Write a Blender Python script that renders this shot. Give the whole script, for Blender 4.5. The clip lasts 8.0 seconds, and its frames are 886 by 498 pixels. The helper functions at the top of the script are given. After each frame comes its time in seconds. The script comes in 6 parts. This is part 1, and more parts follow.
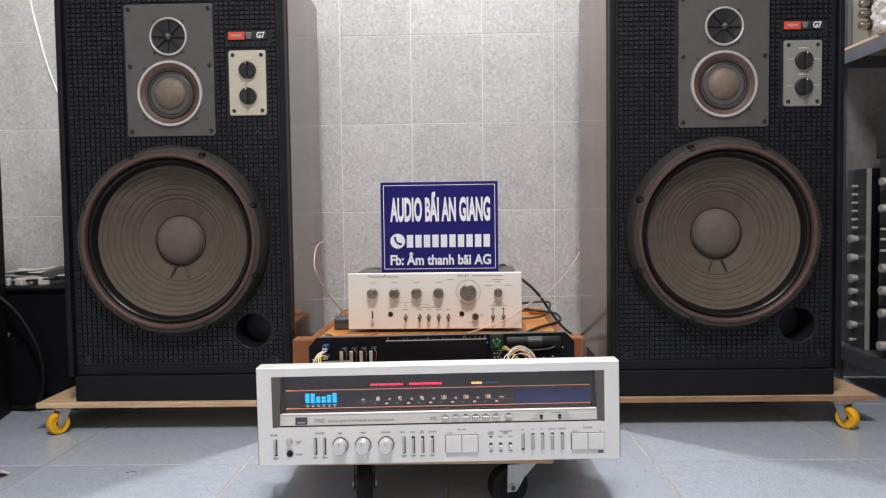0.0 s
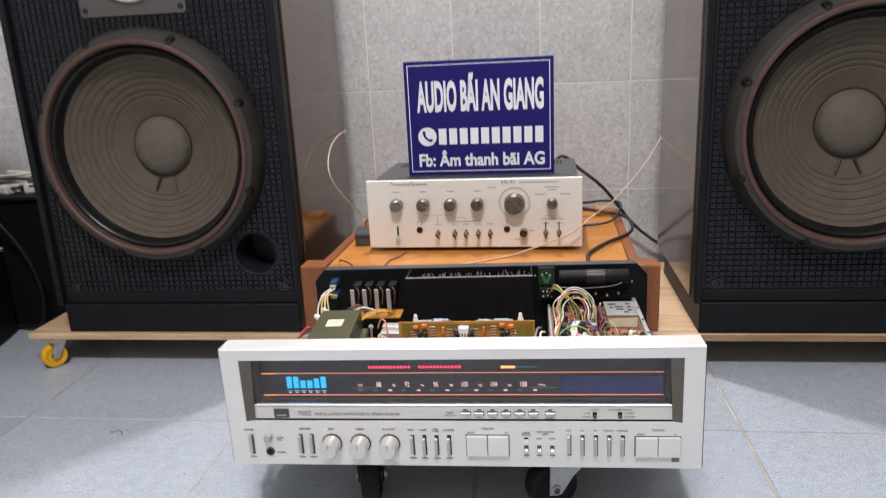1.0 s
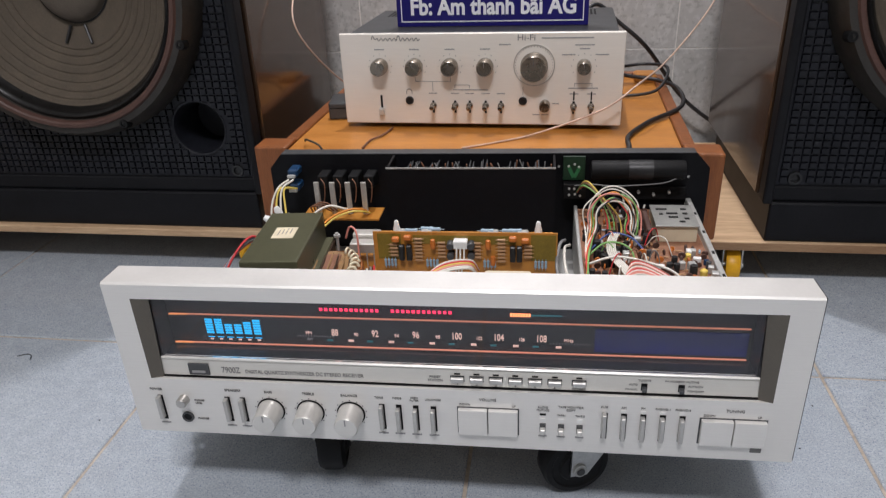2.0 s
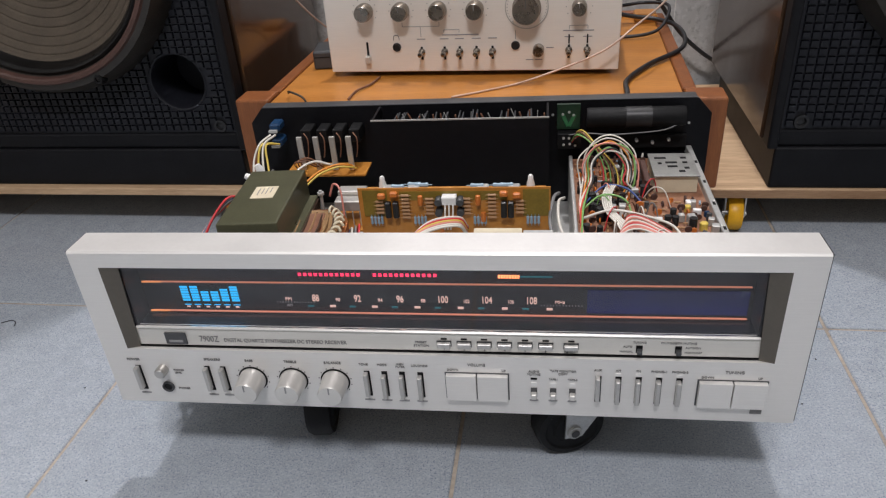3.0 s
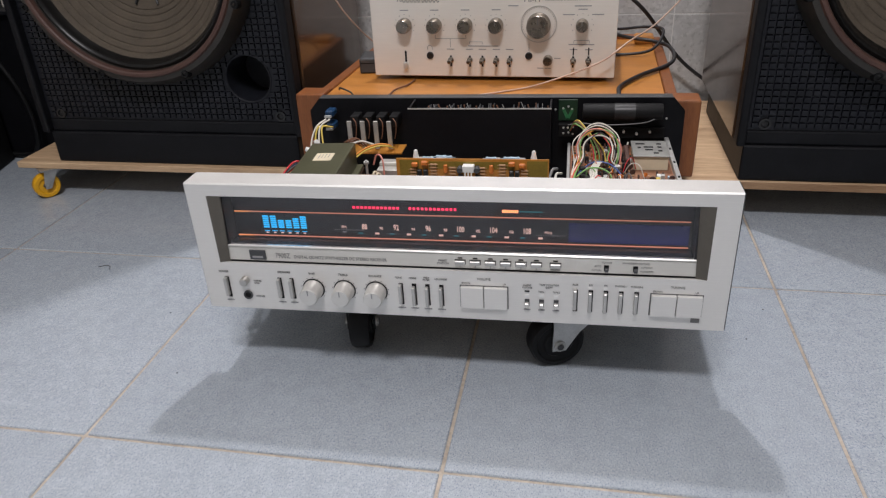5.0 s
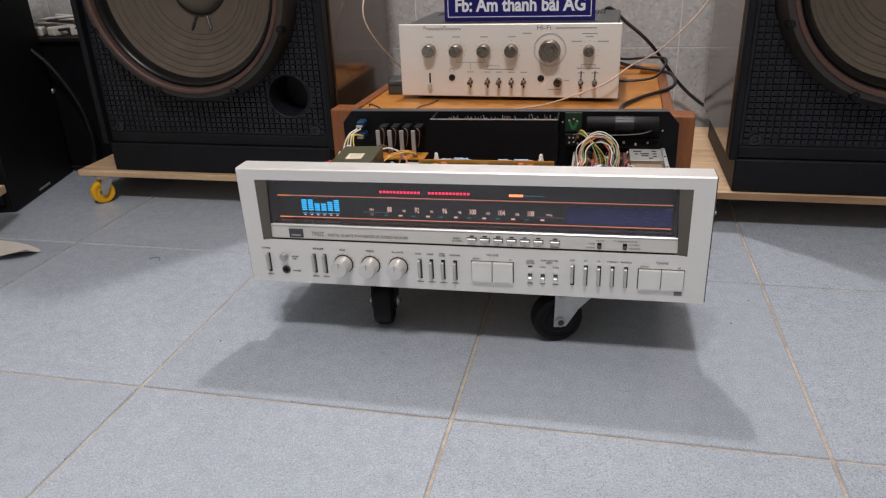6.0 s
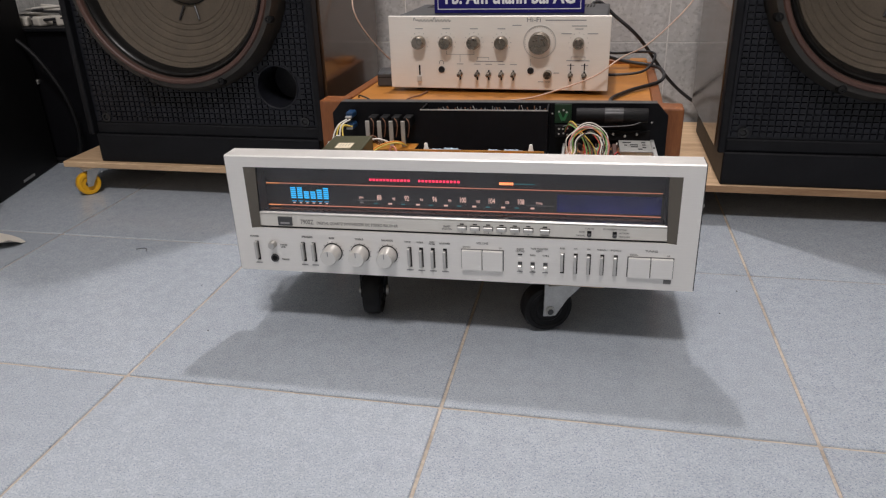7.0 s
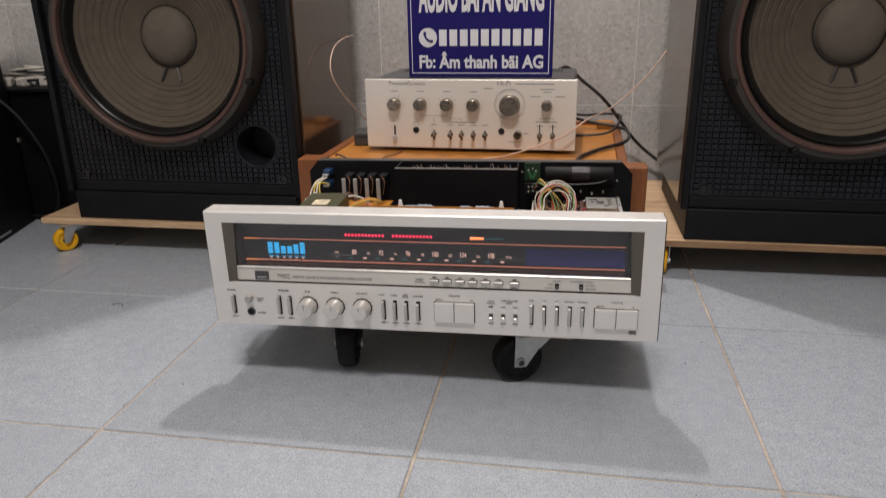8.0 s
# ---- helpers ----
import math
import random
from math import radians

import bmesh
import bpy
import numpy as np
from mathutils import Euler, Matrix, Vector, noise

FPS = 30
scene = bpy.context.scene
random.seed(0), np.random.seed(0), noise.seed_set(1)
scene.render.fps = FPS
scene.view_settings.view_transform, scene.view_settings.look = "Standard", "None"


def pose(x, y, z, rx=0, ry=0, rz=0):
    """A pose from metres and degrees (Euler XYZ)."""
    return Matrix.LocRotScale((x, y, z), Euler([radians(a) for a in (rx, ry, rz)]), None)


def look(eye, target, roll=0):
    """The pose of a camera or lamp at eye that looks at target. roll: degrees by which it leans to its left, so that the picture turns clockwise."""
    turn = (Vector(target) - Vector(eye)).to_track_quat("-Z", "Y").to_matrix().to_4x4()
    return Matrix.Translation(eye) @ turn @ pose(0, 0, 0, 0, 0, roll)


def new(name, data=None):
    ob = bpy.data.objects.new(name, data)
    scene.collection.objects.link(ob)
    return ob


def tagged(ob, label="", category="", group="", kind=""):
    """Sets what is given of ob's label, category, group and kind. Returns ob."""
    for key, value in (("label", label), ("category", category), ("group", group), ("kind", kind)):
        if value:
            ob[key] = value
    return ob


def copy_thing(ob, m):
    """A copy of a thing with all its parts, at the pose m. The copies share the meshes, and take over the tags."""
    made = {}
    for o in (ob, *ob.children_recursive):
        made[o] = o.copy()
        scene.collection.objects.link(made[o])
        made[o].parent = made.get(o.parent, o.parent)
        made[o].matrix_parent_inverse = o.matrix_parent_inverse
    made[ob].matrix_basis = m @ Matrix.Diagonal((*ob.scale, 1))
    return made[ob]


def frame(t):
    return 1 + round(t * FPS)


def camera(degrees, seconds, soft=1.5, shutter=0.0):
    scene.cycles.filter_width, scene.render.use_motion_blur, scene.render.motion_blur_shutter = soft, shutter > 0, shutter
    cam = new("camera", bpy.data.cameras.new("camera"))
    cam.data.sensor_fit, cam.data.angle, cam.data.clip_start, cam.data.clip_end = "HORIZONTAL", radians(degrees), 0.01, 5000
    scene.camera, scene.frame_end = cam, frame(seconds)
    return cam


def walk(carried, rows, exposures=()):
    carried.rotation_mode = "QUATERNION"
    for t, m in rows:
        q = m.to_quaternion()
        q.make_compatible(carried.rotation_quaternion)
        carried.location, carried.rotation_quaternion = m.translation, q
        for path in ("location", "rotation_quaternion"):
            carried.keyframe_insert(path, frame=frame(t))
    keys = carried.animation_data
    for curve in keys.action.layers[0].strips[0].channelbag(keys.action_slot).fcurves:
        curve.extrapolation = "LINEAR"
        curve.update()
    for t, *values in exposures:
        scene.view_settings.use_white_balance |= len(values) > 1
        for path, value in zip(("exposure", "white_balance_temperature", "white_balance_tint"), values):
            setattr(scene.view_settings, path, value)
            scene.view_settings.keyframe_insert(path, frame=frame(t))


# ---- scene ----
cam = camera(63.5, 8.0, soft=1.2, shutter=0.2)
PATH = [
    (0, (0.015, 0.045, 0.473), (-0.022, 2.042, 0.377), -0.8),
    (0.2, (0.014, 0.057, 0.500), (-0.035, 2.050, 0.343), -3.1),
    (0.5, (0.033, 0.156, 0.564), (-0.168, 2.116, 0.221), -7.0),
    (0.7, (0.055, 0.247, 0.580), (-0.179, 2.192, 0.180), -5.5),
    (1, (0.079, 0.388, 0.569), (-0.179, 2.298, 0.035), -2.8),
    (1.2, (0.087, 0.478, 0.559), (-0.176, 2.344, -0.112), -2.2),
    (1.5, (0.089, 0.582, 0.539), (-0.176, 2.401, -0.251), -2.1),
    (1.8, (0.068, 0.642, 0.521), (-0.208, 2.440, -0.309), -2.3),
    (2, (0.062, 0.668, 0.514), (-0.218, 2.437, -0.376), -2.4),
    (2.2, (0.063, 0.685, 0.511), (-0.218, 2.421, -0.443), -2.6),
    (3.3, (0.078, 0.703, 0.507), (-0.216, 2.399, -0.512), -4.3),
    (3.5, (0.08, 0.703, 0.509), (-0.217, 2.398, -0.51), -4.4),
    (4, (0.073, 0.692, 0.511), (-0.224, 2.386, -0.511), -4.5),
    (4.5, (0.084, 0.645, 0.521), (-0.223, 2.342, -0.492), -4.0),
    (4.7, (0.093, 0.588, 0.521), (-0.226, 2.296, -0.469), -3.3),
    (5.8, (0.136, 0.369, 0.505), (-0.281, 2.145, -0.317), -2.4),
    (6, (0.14, 0.37, 0.498), (-0.278, 2.147, -0.319), -2.3),
    (6.5, (0.14, 0.37, 0.484), (-0.277, 2.147, -0.333), -2.1),
    (7, (0.138, 0.366, 0.484), (-0.247, 2.15, -0.334), -1.7),
    (7.5, (0.143, 0.345, 0.483), (-0.183, 2.147, -0.321), -1.3),
    (7.8, (0.149, 0.342, 0.490), (-0.180, 2.156, -0.284), -1.3),
    (8, (0.149, 0.34, 0.49), (-0.182, 2.194, -0.181), -1.1),
]
EXPOSURES = [(0.0, 0.50, 6500, 10), (0.6, 0.52, 6500, 10), (1.0, 0.46, 6500, 10), (1.5, 0.14, 6450, 10), (2.0, -0.02, 6450, 10), (3.5, -0.12, 6500, 10), (4.5, -0.10, 6450, 10), (6.0, -0.07, 6700, 11), (7.0, -0.09, 6750, 11), (7.5, -0.10, 6850, 11), (8.0, -0.14, 7100, 12)]
walk(cam, [(t, look(eye, target, roll)) for t, eye, target, roll in PATH], EXPOSURES)

# ---- light ----
world = bpy.data.worlds.new("room_dark")
scene.world = world
world.use_nodes = True
world.node_tree.nodes["Background"].inputs[0].default_value = (0.9, 0.95, 1.0, 1)
world.node_tree.nodes["Background"].inputs[1].default_value = 0.05


def area_lamp(name, at, aim, power, sx, sy, colour):
    data = bpy.data.lights.new(name, "AREA")
    data.shape, data.size, data.size_y, data.energy, data.color = "RECTANGLE", sx, sy, power, colour
    ob = new(name, data)
    ob.matrix_world = look(at, aim)
    return ob


data = bpy.data.lights.new("wall_lamp", "POINT")
data.energy, data.shadow_soft_size, data.color = 60.0, 0.032, (1.0, 0.965, 0.995)
new("wall_lamp", data).location = (-0.08, 1.96, 1.88)
area_lamp("ceiling_light", (0.02, -0.15, 2.58), (0.02, 0.5, 0.0), 45.0, 0.6, 0.25, (1.0, 0.965, 0.995))

# ---- materials ----


def mat(name, col, rough=0.5, metal=0.0, var=0.12, scale=30.0, bump=0.0, stretch=(1, 1, 1), col2=None, coat=0.0, per_object=0.0,
        fine=0.0, spec=0.5):
    """Principled surface with variation at two scales and optional relief."""
    m = bpy.data.materials.new(name)
    m.use_nodes = True
    nt = m.node_tree
    N, L = nt.nodes, nt.links
    b = N["Principled BSDF"]
    b.inputs["Roughness"].default_value = rough
    b.inputs["Metallic"].default_value = metal
    b.inputs["Specular IOR Level"].default_value = spec
    if coat:
        b.inputs["Coat Weight"].default_value = coat
        b.inputs["Coat Roughness"].default_value = 0.08
    tc = N.new("ShaderNodeTexCoord")
    mp = N.new("ShaderNodeMapping")
    mp.inputs["Scale"].default_value = stretch
    L.new(tc.outputs["Object"], mp.inputs["Vector"])
    big, small = N.new("ShaderNodeTexNoise"), N.new("ShaderNodeTexNoise")
    big.inputs["Scale"].default_value, big.inputs["Detail"].default_value = scale, 4
    small.inputs["Scale"].default_value, small.inputs["Detail"].default_value = scale * 9, 3
    L.new(mp.outputs[0], big.inputs["Vector"])
    L.new(mp.outputs[0], small.inputs["Vector"])
    mixf = N.new("ShaderNodeMix")
    mixf.inputs[0].default_value = 0.4
    L.new(big.outputs["Fac"], mixf.inputs[2])
    L.new(small.outputs["Fac"], mixf.inputs[3])
    ramp = N.new("ShaderNodeValToRGB")
    c2 = col2 or tuple(min(1, c * (1 + var)) for c in col)
    c1 = col if col2 else tuple(c * (1 - var) for c in col)
    ramp.color_ramp.elements[0].position, ramp.color_ramp.elements[1].position = 0.33, 0.67
    ramp.color_ramp.elements[0].color = (*c1, 1)
    ramp.color_ramp.elements[1].color = (*c2, 1)
    L.new(mixf.outputs[0], ramp.inputs[0])
    out = ramp.outputs[0]
    if per_object:
        oi = N.new("ShaderNodeObjectInfo")
        mr = N.new("ShaderNodeMapRange")
        mr.inputs[3].default_value, mr.inputs[4].default_value = 1 - per_object, 1 + per_object
        L.new(oi.outputs["Random"], mr.inputs[0])
        mul = N.new("ShaderNodeMix")
        mul.data_type, mul.blend_type = "RGBA", "MULTIPLY"
        mul.inputs[0].default_value = 1
        L.new(out, mul.inputs[6])
        L.new(mr.outputs[0], mul.inputs[7])
        out = mul.outputs[2]
    L.new(out, b.inputs["Base Color"])
    rr = N.new("ShaderNodeMapRange")
    rr.inputs[3].default_value, rr.inputs[4].default_value = max(0.02, rough - 0.06), min(1, rough + 0.06)
    L.new(big.outputs["Fac"], rr.inputs[0])
    L.new(rr.outputs[0], b.inputs["Roughness"])
    if bump or fine:
        bp = N.new("ShaderNodeBump")
        bp.inputs["Strength"].default_value = bump or fine
        bp.inputs["Distance"].default_value = 0.001
        L.new(small.outputs["Fac"], bp.inputs["Height"])
        L.new(bp.outputs[0], b.inputs["Normal"])
    return m


def glow(name, col, strength):
    m = bpy.data.materials.new(name)
    m.use_nodes = True
    b = m.node_tree.nodes["Principled BSDF"]
    b.inputs["Base Color"].default_value = (*[c * 0.3 for c in col], 1)
    b.inputs["Emission Color"].default_value = (*col, 1)
    b.inputs["Emission Strength"].default_value = strength
    return m


def speckled(name, base, light, dark, rough, cell, light_amount, dark_amount, per_object=0.05, coat=0.0, fine=2.3):
    """Ceramic glaze: cloudy base with light and dark specks."""
    m = bpy.data.materials.new(name)
    m.use_nodes = True
    N, L = m.node_tree.nodes, m.node_tree.links
    b = N["Principled BSDF"]
    b.inputs["Coat Weight"].default_value = coat
    b.inputs["Coat Roughness"].default_value = 0.05
    tc = N.new("ShaderNodeTexCoord")
    oi = N.new("ShaderNodeObjectInfo")
    add = N.new("ShaderNodeVectorMath")
    add.operation = "ADD"
    sc = N.new("ShaderNodeVectorMath")
    sc.operation = "SCALE"
    L.new(oi.outputs["Location"], sc.inputs[0])
    sc.inputs[3].default_value = 7.3
    L.new(tc.outputs["Object"], add.inputs[0])
    L.new(sc.outputs[0], add.inputs[1])
    cloud, grain, speck = N.new("ShaderNodeTexNoise"), N.new("ShaderNodeTexNoise"), N.new("ShaderNodeTexNoise")
    for node, s, d in ((cloud, cell * 0.12, 5), (grain, cell, 4), (speck, cell * fine, 2)):
        node.inputs["Scale"].default_value, node.inputs["Detail"].default_value = s, d
        L.new(add.outputs[0], node.inputs["Vector"])
    r1, r2, r3 = (N.new("ShaderNodeValToRGB") for _ in range(3))
    r1.color_ramp.elements[0].position, r1.color_ramp.elements[1].position = 0.35, 0.7
    r1.color_ramp.elements[0].color = (*[c * 0.95 for c in base], 1)
    r1.color_ramp.elements[1].color = (*[min(1, c * 1.06) for c in base], 1)
    r2.color_ramp.elements[0].position, r2.color_ramp.elements[1].position = 0.5, 0.62
    r3.color_ramp.elements[0].position, r3.color_ramp.elements[1].position = 0.32, 0.44
    r3.color_ramp.elements[0].color, r3.color_ramp.elements[1].color = (1, 1, 1, 1), (0, 0, 0, 1)
    L.new(cloud.outputs["Fac"], r1.inputs[0])
    L.new(grain.outputs["Fac"], r2.inputs[0])
    L.new(speck.outputs["Fac"], r3.inputs[0])
    prev = r1.outputs[0]
    for r, colour, amt in ((r2, light, light_amount), (r3, dark, dark_amount)):
        k = N.new("ShaderNodeMath")
        k.operation = "MULTIPLY"
        k.inputs[1].default_value = amt
        L.new(r.outputs[0], k.inputs[0])
        mx = N.new("ShaderNodeMix")
        mx.data_type = "RGBA"
        L.new(k.outputs[0], mx.inputs[0])
        L.new(prev, mx.inputs[6])
        mx.inputs[7].default_value = (*colour, 1)
        prev = mx.outputs[2]
    mr = N.new("ShaderNodeMapRange")
    mr.inputs[3].default_value, mr.inputs[4].default_value = 1 - per_object, 1 + per_object
    L.new(oi.outputs["Random"], mr.inputs[0])
    mul = N.new("ShaderNodeMix")
    mul.data_type, mul.blend_type = "RGBA", "MULTIPLY"
    mul.inputs[0].default_value = 1
    L.new(prev, mul.inputs[6])
    L.new(mr.outputs[0], mul.inputs[7])
    L.new(mul.outputs[2], b.inputs["Base Color"])
    rr = N.new("ShaderNodeMapRange")
    rr.inputs[3].default_value, rr.inputs[4].default_value = rough - 0.08, rough + 0.1
    L.new(cloud.outputs["Fac"], rr.inputs[0])
    L.new(rr.outputs[0], b.inputs["Roughness"])
    bp = N.new("ShaderNodeBump")
    bp.inputs["Strength"].default_value, bp.inputs["Distance"].default_value = 0.12, 0.001
    L.new(grain.outputs["Fac"], bp.inputs["Height"])
    L.new(bp.outputs[0], b.inputs["Normal"])
    return m


M_FLOOR = speckled("floor_glaze", (0.370, 0.412, 0.456), (0.575, 0.612, 0.645), (0.165, 0.200, 0.265), 0.15, 420, 0.36, 0.85, fine=1.6)
M_WALLTILE = speckled("wall_glaze", (0.535, 0.53, 0.515), (0.69, 0.685, 0.67), (0.36, 0.355, 0.34), 0.22, 95, 0.5, 0.6, fine=1.5)
M_CEMENTGREY = mat("cement_grey_wall", (0.20, 0.195, 0.185), 0.85, var=0.25, scale=6, bump=0.3)
M_GROUT_F = mat("floor_grout", (0.42, 0.365, 0.30), 0.85, var=0.3, scale=25, bump=0.3)
M_GROUT_W = mat("wall_grout", (0.74, 0.73, 0.70), 0.8, var=0.1, scale=25, bump=0.2)
M_PAINT = mat("wall_paint", (0.72, 0.71, 0.68), 0.7, var=0.05, scale=3, bump=0.1)
M_BLACKPAINT = mat("black_vinyl", (0.0072, 0.0075, 0.0092), 0.5, var=0.25, scale=30, bump=0.15, spec=0.2)
M_BAFFLE = mat("baffle_rubber", (0.0100, 0.0109, 0.0150), 0.42, var=0.3, scale=25, bump=0.2, spec=0.3)
M_VENEER = mat("side_veneer", (0.060, 0.036, 0.022), 0.16, var=0.35, scale=12, stretch=(6, 6, 0.6), coat=0.35)
M_CONE = mat("paper_cone", (0.082, 0.064, 0.045), 0.8, var=0.18, scale=40, bump=0.35)
M_CAP = mat("dust_cap", (0.098, 0.080, 0.062), 0.75, var=0.15, scale=60, bump=0.25)
M_FLANGE = mat("cast_flange", (0.040, 0.036, 0.031), 0.45, 0.3, var=0.2, scale=40, bump=0.2)
M_GASKET = mat("brown_gasket", (0.080, 0.040, 0.031), 0.55, var=0.2, scale=60, bump=0.2)
M_RUBBER = mat("black_rubber", (0.014, 0.014, 0.015), 0.38, var=0.2, scale=60, bump=0.1)
M_SURROUND = mat("rubber_surround", (0.0065, 0.0062, 0.0060), 0.30, var=0.25, scale=60, bump=0.1, spec=0.3)
M_PLATE = mat("grey_plate", (0.095, 0.089, 0.084), 0.42, 0.35, var=0.08, scale=60, bump=0.08)
M_RING = mat("light_ring", (0.62, 0.60, 0.56), 0.35, 0.6, var=0.08, scale=60)
M_CHAMP = mat("champagne_metal", (0.56, 0.52, 0.41), 0.38, 0.45, var=0.06, scale=40, stretch=(1, 1, 12))
# dull silver; also the shaded tone of one champagne control plate
M_DULLMETAL = mat("dull_metal_tone", (0.27, 0.27, 0.235), 0.4, 0.4, var=0.06, scale=40, stretch=(1, 1, 12))
M_GOLD = mat("bronze_dome", (0.155, 0.118, 0.086), 0.6, 0.1, var=0.25, scale=90, bump=0.3)
M_RED = mat("red_badge", (0.62, 0.06, 0.03), 0.4, var=0.05)
M_WHITE = mat("white_print", (0.80, 0.80, 0.78), 0.5, var=0.03)
M_GREYPRINT = mat("grey_print", (0.30, 0.30, 0.30), 0.5, var=0.05)
M_DARKPRINT = mat("dark_print", (0.21, 0.205, 0.20), 0.5, var=0.05)
M_PLY = mat("raw_board", (0.40, 0.255, 0.145), 0.6, col2=(0.68, 0.485, 0.30), scale=9, stretch=(0.6, 7, 7), bump=0.15, per_object=0.06)
M_DIRTYPLY = mat("dirty_board_edge", (0.20, 0.105, 0.05), 0.65, col2=(0.40, 0.25, 0.14), scale=9, stretch=(0.8, 7, 7), bump=0.2)
M_YELLOW = mat("yellow_wheel", (0.78, 0.40, 0.012), 0.4, var=0.12, scale=60, bump=0.1)
M_ZINC = mat("zinc_steel", (0.55, 0.55, 0.54), 0.36, 0.9, var=0.15, scale=60, bump=0.1)
M_LID = mat("dull_tinned_steel", (0.36, 0.36, 0.34), 0.45, 0.6, var=0.2, scale=60, bump=0.1)
M_SILVER = mat("brushed_silver", (0.79, 0.775, 0.745), 0.38, 0.4, var=0.03, scale=30, stretch=(1, 1, 25), bump=0.03)
M_SILVERTOP = mat("silver_edge", (0.70, 0.685, 0.65), 0.33, 0.5, var=0.03, scale=30)
M_SILVER2 = mat("champagne_silver", (0.68, 0.66, 0.61), 0.36, 0.35, var=0.03, scale=30, stretch=(1, 1, 25), bump=0.03)
M_AMPFACE = mat("amp_silver", (0.89, 0.845, 0.775), 0.38, 0.3, var=0.03, scale=30, stretch=(1, 1, 25), bump=0.03)
M_CHROME = mat("knob_steel", (0.56, 0.54, 0.51), 0.32, 0.9, var=0.06, scale=40)
M_LEVER = mat("satin_steel", (0.53, 0.52, 0.50), 0.36, 0.6, var=0.06, scale=40)
M_KNOB = mat("turned_steel", (0.31, 0.275, 0.235), 0.27, 1.0, var=0.15, scale=60, stretch=(1, 12, 1))
M_BRONZECAP = mat("dark_end_piece", (0.135, 0.120, 0.100), 0.42, 0.6, var=0.06, scale=40)
M_DISPLAY = mat("display_black", (0.012, 0.0115, 0.014), 0.3, var=0.2, scale=20)
M_LIP = mat("glossy_black", (0.010, 0.010, 0.012), 0.10, var=0.1, scale=20)
M_WINDOW = mat("blue_window", (0.018, 0.026, 0.150), 0.25, var=0.2, scale=20)
M_DARK = mat("matte_black", (0.0045, 0.0045, 0.005), 0.6, var=0.3, scale=30, bump=0.1, spec=0.25)
M_BLACKSTEEL = mat("black_steel", (0.0045, 0.0045, 0.006), 0.5, 0.0, var=0.3, scale=14, bump=0.1, spec=0.18)
M_STEEL = mat("chassis_steel", (0.52, 0.52, 0.50), 0.45, 0.5, var=0.12, scale=25, bump=0.05)
M_OLIVE = mat("olive_lacquer", (0.105, 0.105, 0.062), 0.3, 0.3, var=0.12, scale=30, bump=0.06)
M_LAMINATE = mat("brown_lamination", (0.060, 0.032, 0.018), 0.45, 0.3, var=0.4, scale=60, bump=0.2)
M_PAPER = mat("cream_label", (0.66, 0.58, 0.42), 0.7, var=0.08, scale=80)
M_OLDPAPER = mat("cream_paper", (0.60, 0.565, 0.50), 0.75, var=0.05, scale=40)
M_PCB = mat("orange_board", (0.44, 0.17, 0.022), 0.42, col2=(0.52, 0.23, 0.04), scale=30, coat=0.2)
M_PCBTRACE = mat("olive_tracks", (0.22, 0.15, 0.02), 0.45, var=0.2, scale=60)
M_PCB2 = mat("brown_board", (0.19, 0.075, 0.038), 0.5, col2=(0.33, 0.17, 0.10), scale=90, bump=0.2)
M_COPPER = mat("copper_winding", (0.33, 0.12, 0.04), 0.34, 0.7, var=0.25, scale=90, bump=0.2)
M_WAXPAPER = mat("wound_paper", (0.27, 0.155, 0.065), 0.6, var=0.3, scale=70, bump=0.2)
M_TRACE = mat("green_solder_mask", (0.025, 0.15, 0.055), 0.35, var=0.15)
M_GREENPCB = mat("green_board", (0.005, 0.028, 0.012), 0.4, var=0.25, scale=90)
M_BLUEPART = mat("blue_plastic", (0.007, 0.040, 0.105), 0.4, var=0.15)
M_RES = mat("resistor_body", (0.30, 0.42, 0.52), 0.5, var=0.1)
M_RESTAN = mat("tan_resistor", (0.42, 0.24, 0.12), 0.5, var=0.15)
M_ORANGECAP = mat("orange_capacitor", (0.58, 0.17, 0.03), 0.4, var=0.12)
M_WIREWHITE = mat("white_wire", (0.72, 0.69, 0.62), 0.45, var=0.06)
M_WIREYELLOW = mat("yellow_wire", (0.70, 0.52, 0.10), 0.45, var=0.06)
M_WIRERED = mat("red_wire", (0.58, 0.035, 0.04), 0.45, var=0.06)
M_WIREPINK = mat("pink_wire", (0.66, 0.25, 0.20), 0.45, var=0.06)
M_WIREGREEN = mat("green_wire", (0.20, 0.40, 0.12), 0.45, var=0.06)
M_WIREBLUE = mat("blue_wire", (0.06, 0.10, 0.28), 0.45, var=0.06)
M_WIREGREY = mat("grey_wire", (0.22, 0.22, 0.22), 0.5, var=0.06)
M_WIREBROWN = mat("brown_wire", (0.20, 0.09, 0.05), 0.5, var=0.06)
M_WIREORANGE = mat("orange_wire", (0.72, 0.26, 0.03), 0.45, var=0.06)
M_BLACKCABLE = mat("black_cable", (0.02, 0.02, 0.022), 0.45, var=0.1)
M_SPKWIRE = mat("copper_speaker_wire", (0.60, 0.43, 0.34), 0.4, 0.2, var=0.15, scale=90)
M_CASETOP = mat("orange_plywood", (0.40, 0.150, 0.024), 0.36, col2=(0.54, 0.225, 0.046), scale=7, stretch=(1, 6, 6), bump=0.08)
M_CASEWOOD = mat("red_brown_wood", (0.17, 0.052, 0.014), 0.40, col2=(0.29, 0.100, 0.030), scale=10, stretch=(6, 6, 0.8), bump=0.1)
M_SIGNBLUE = mat("sign_blue", (0.014, 0.011, 0.135), 0.35, var=0.06, scale=10, spec=0.2)
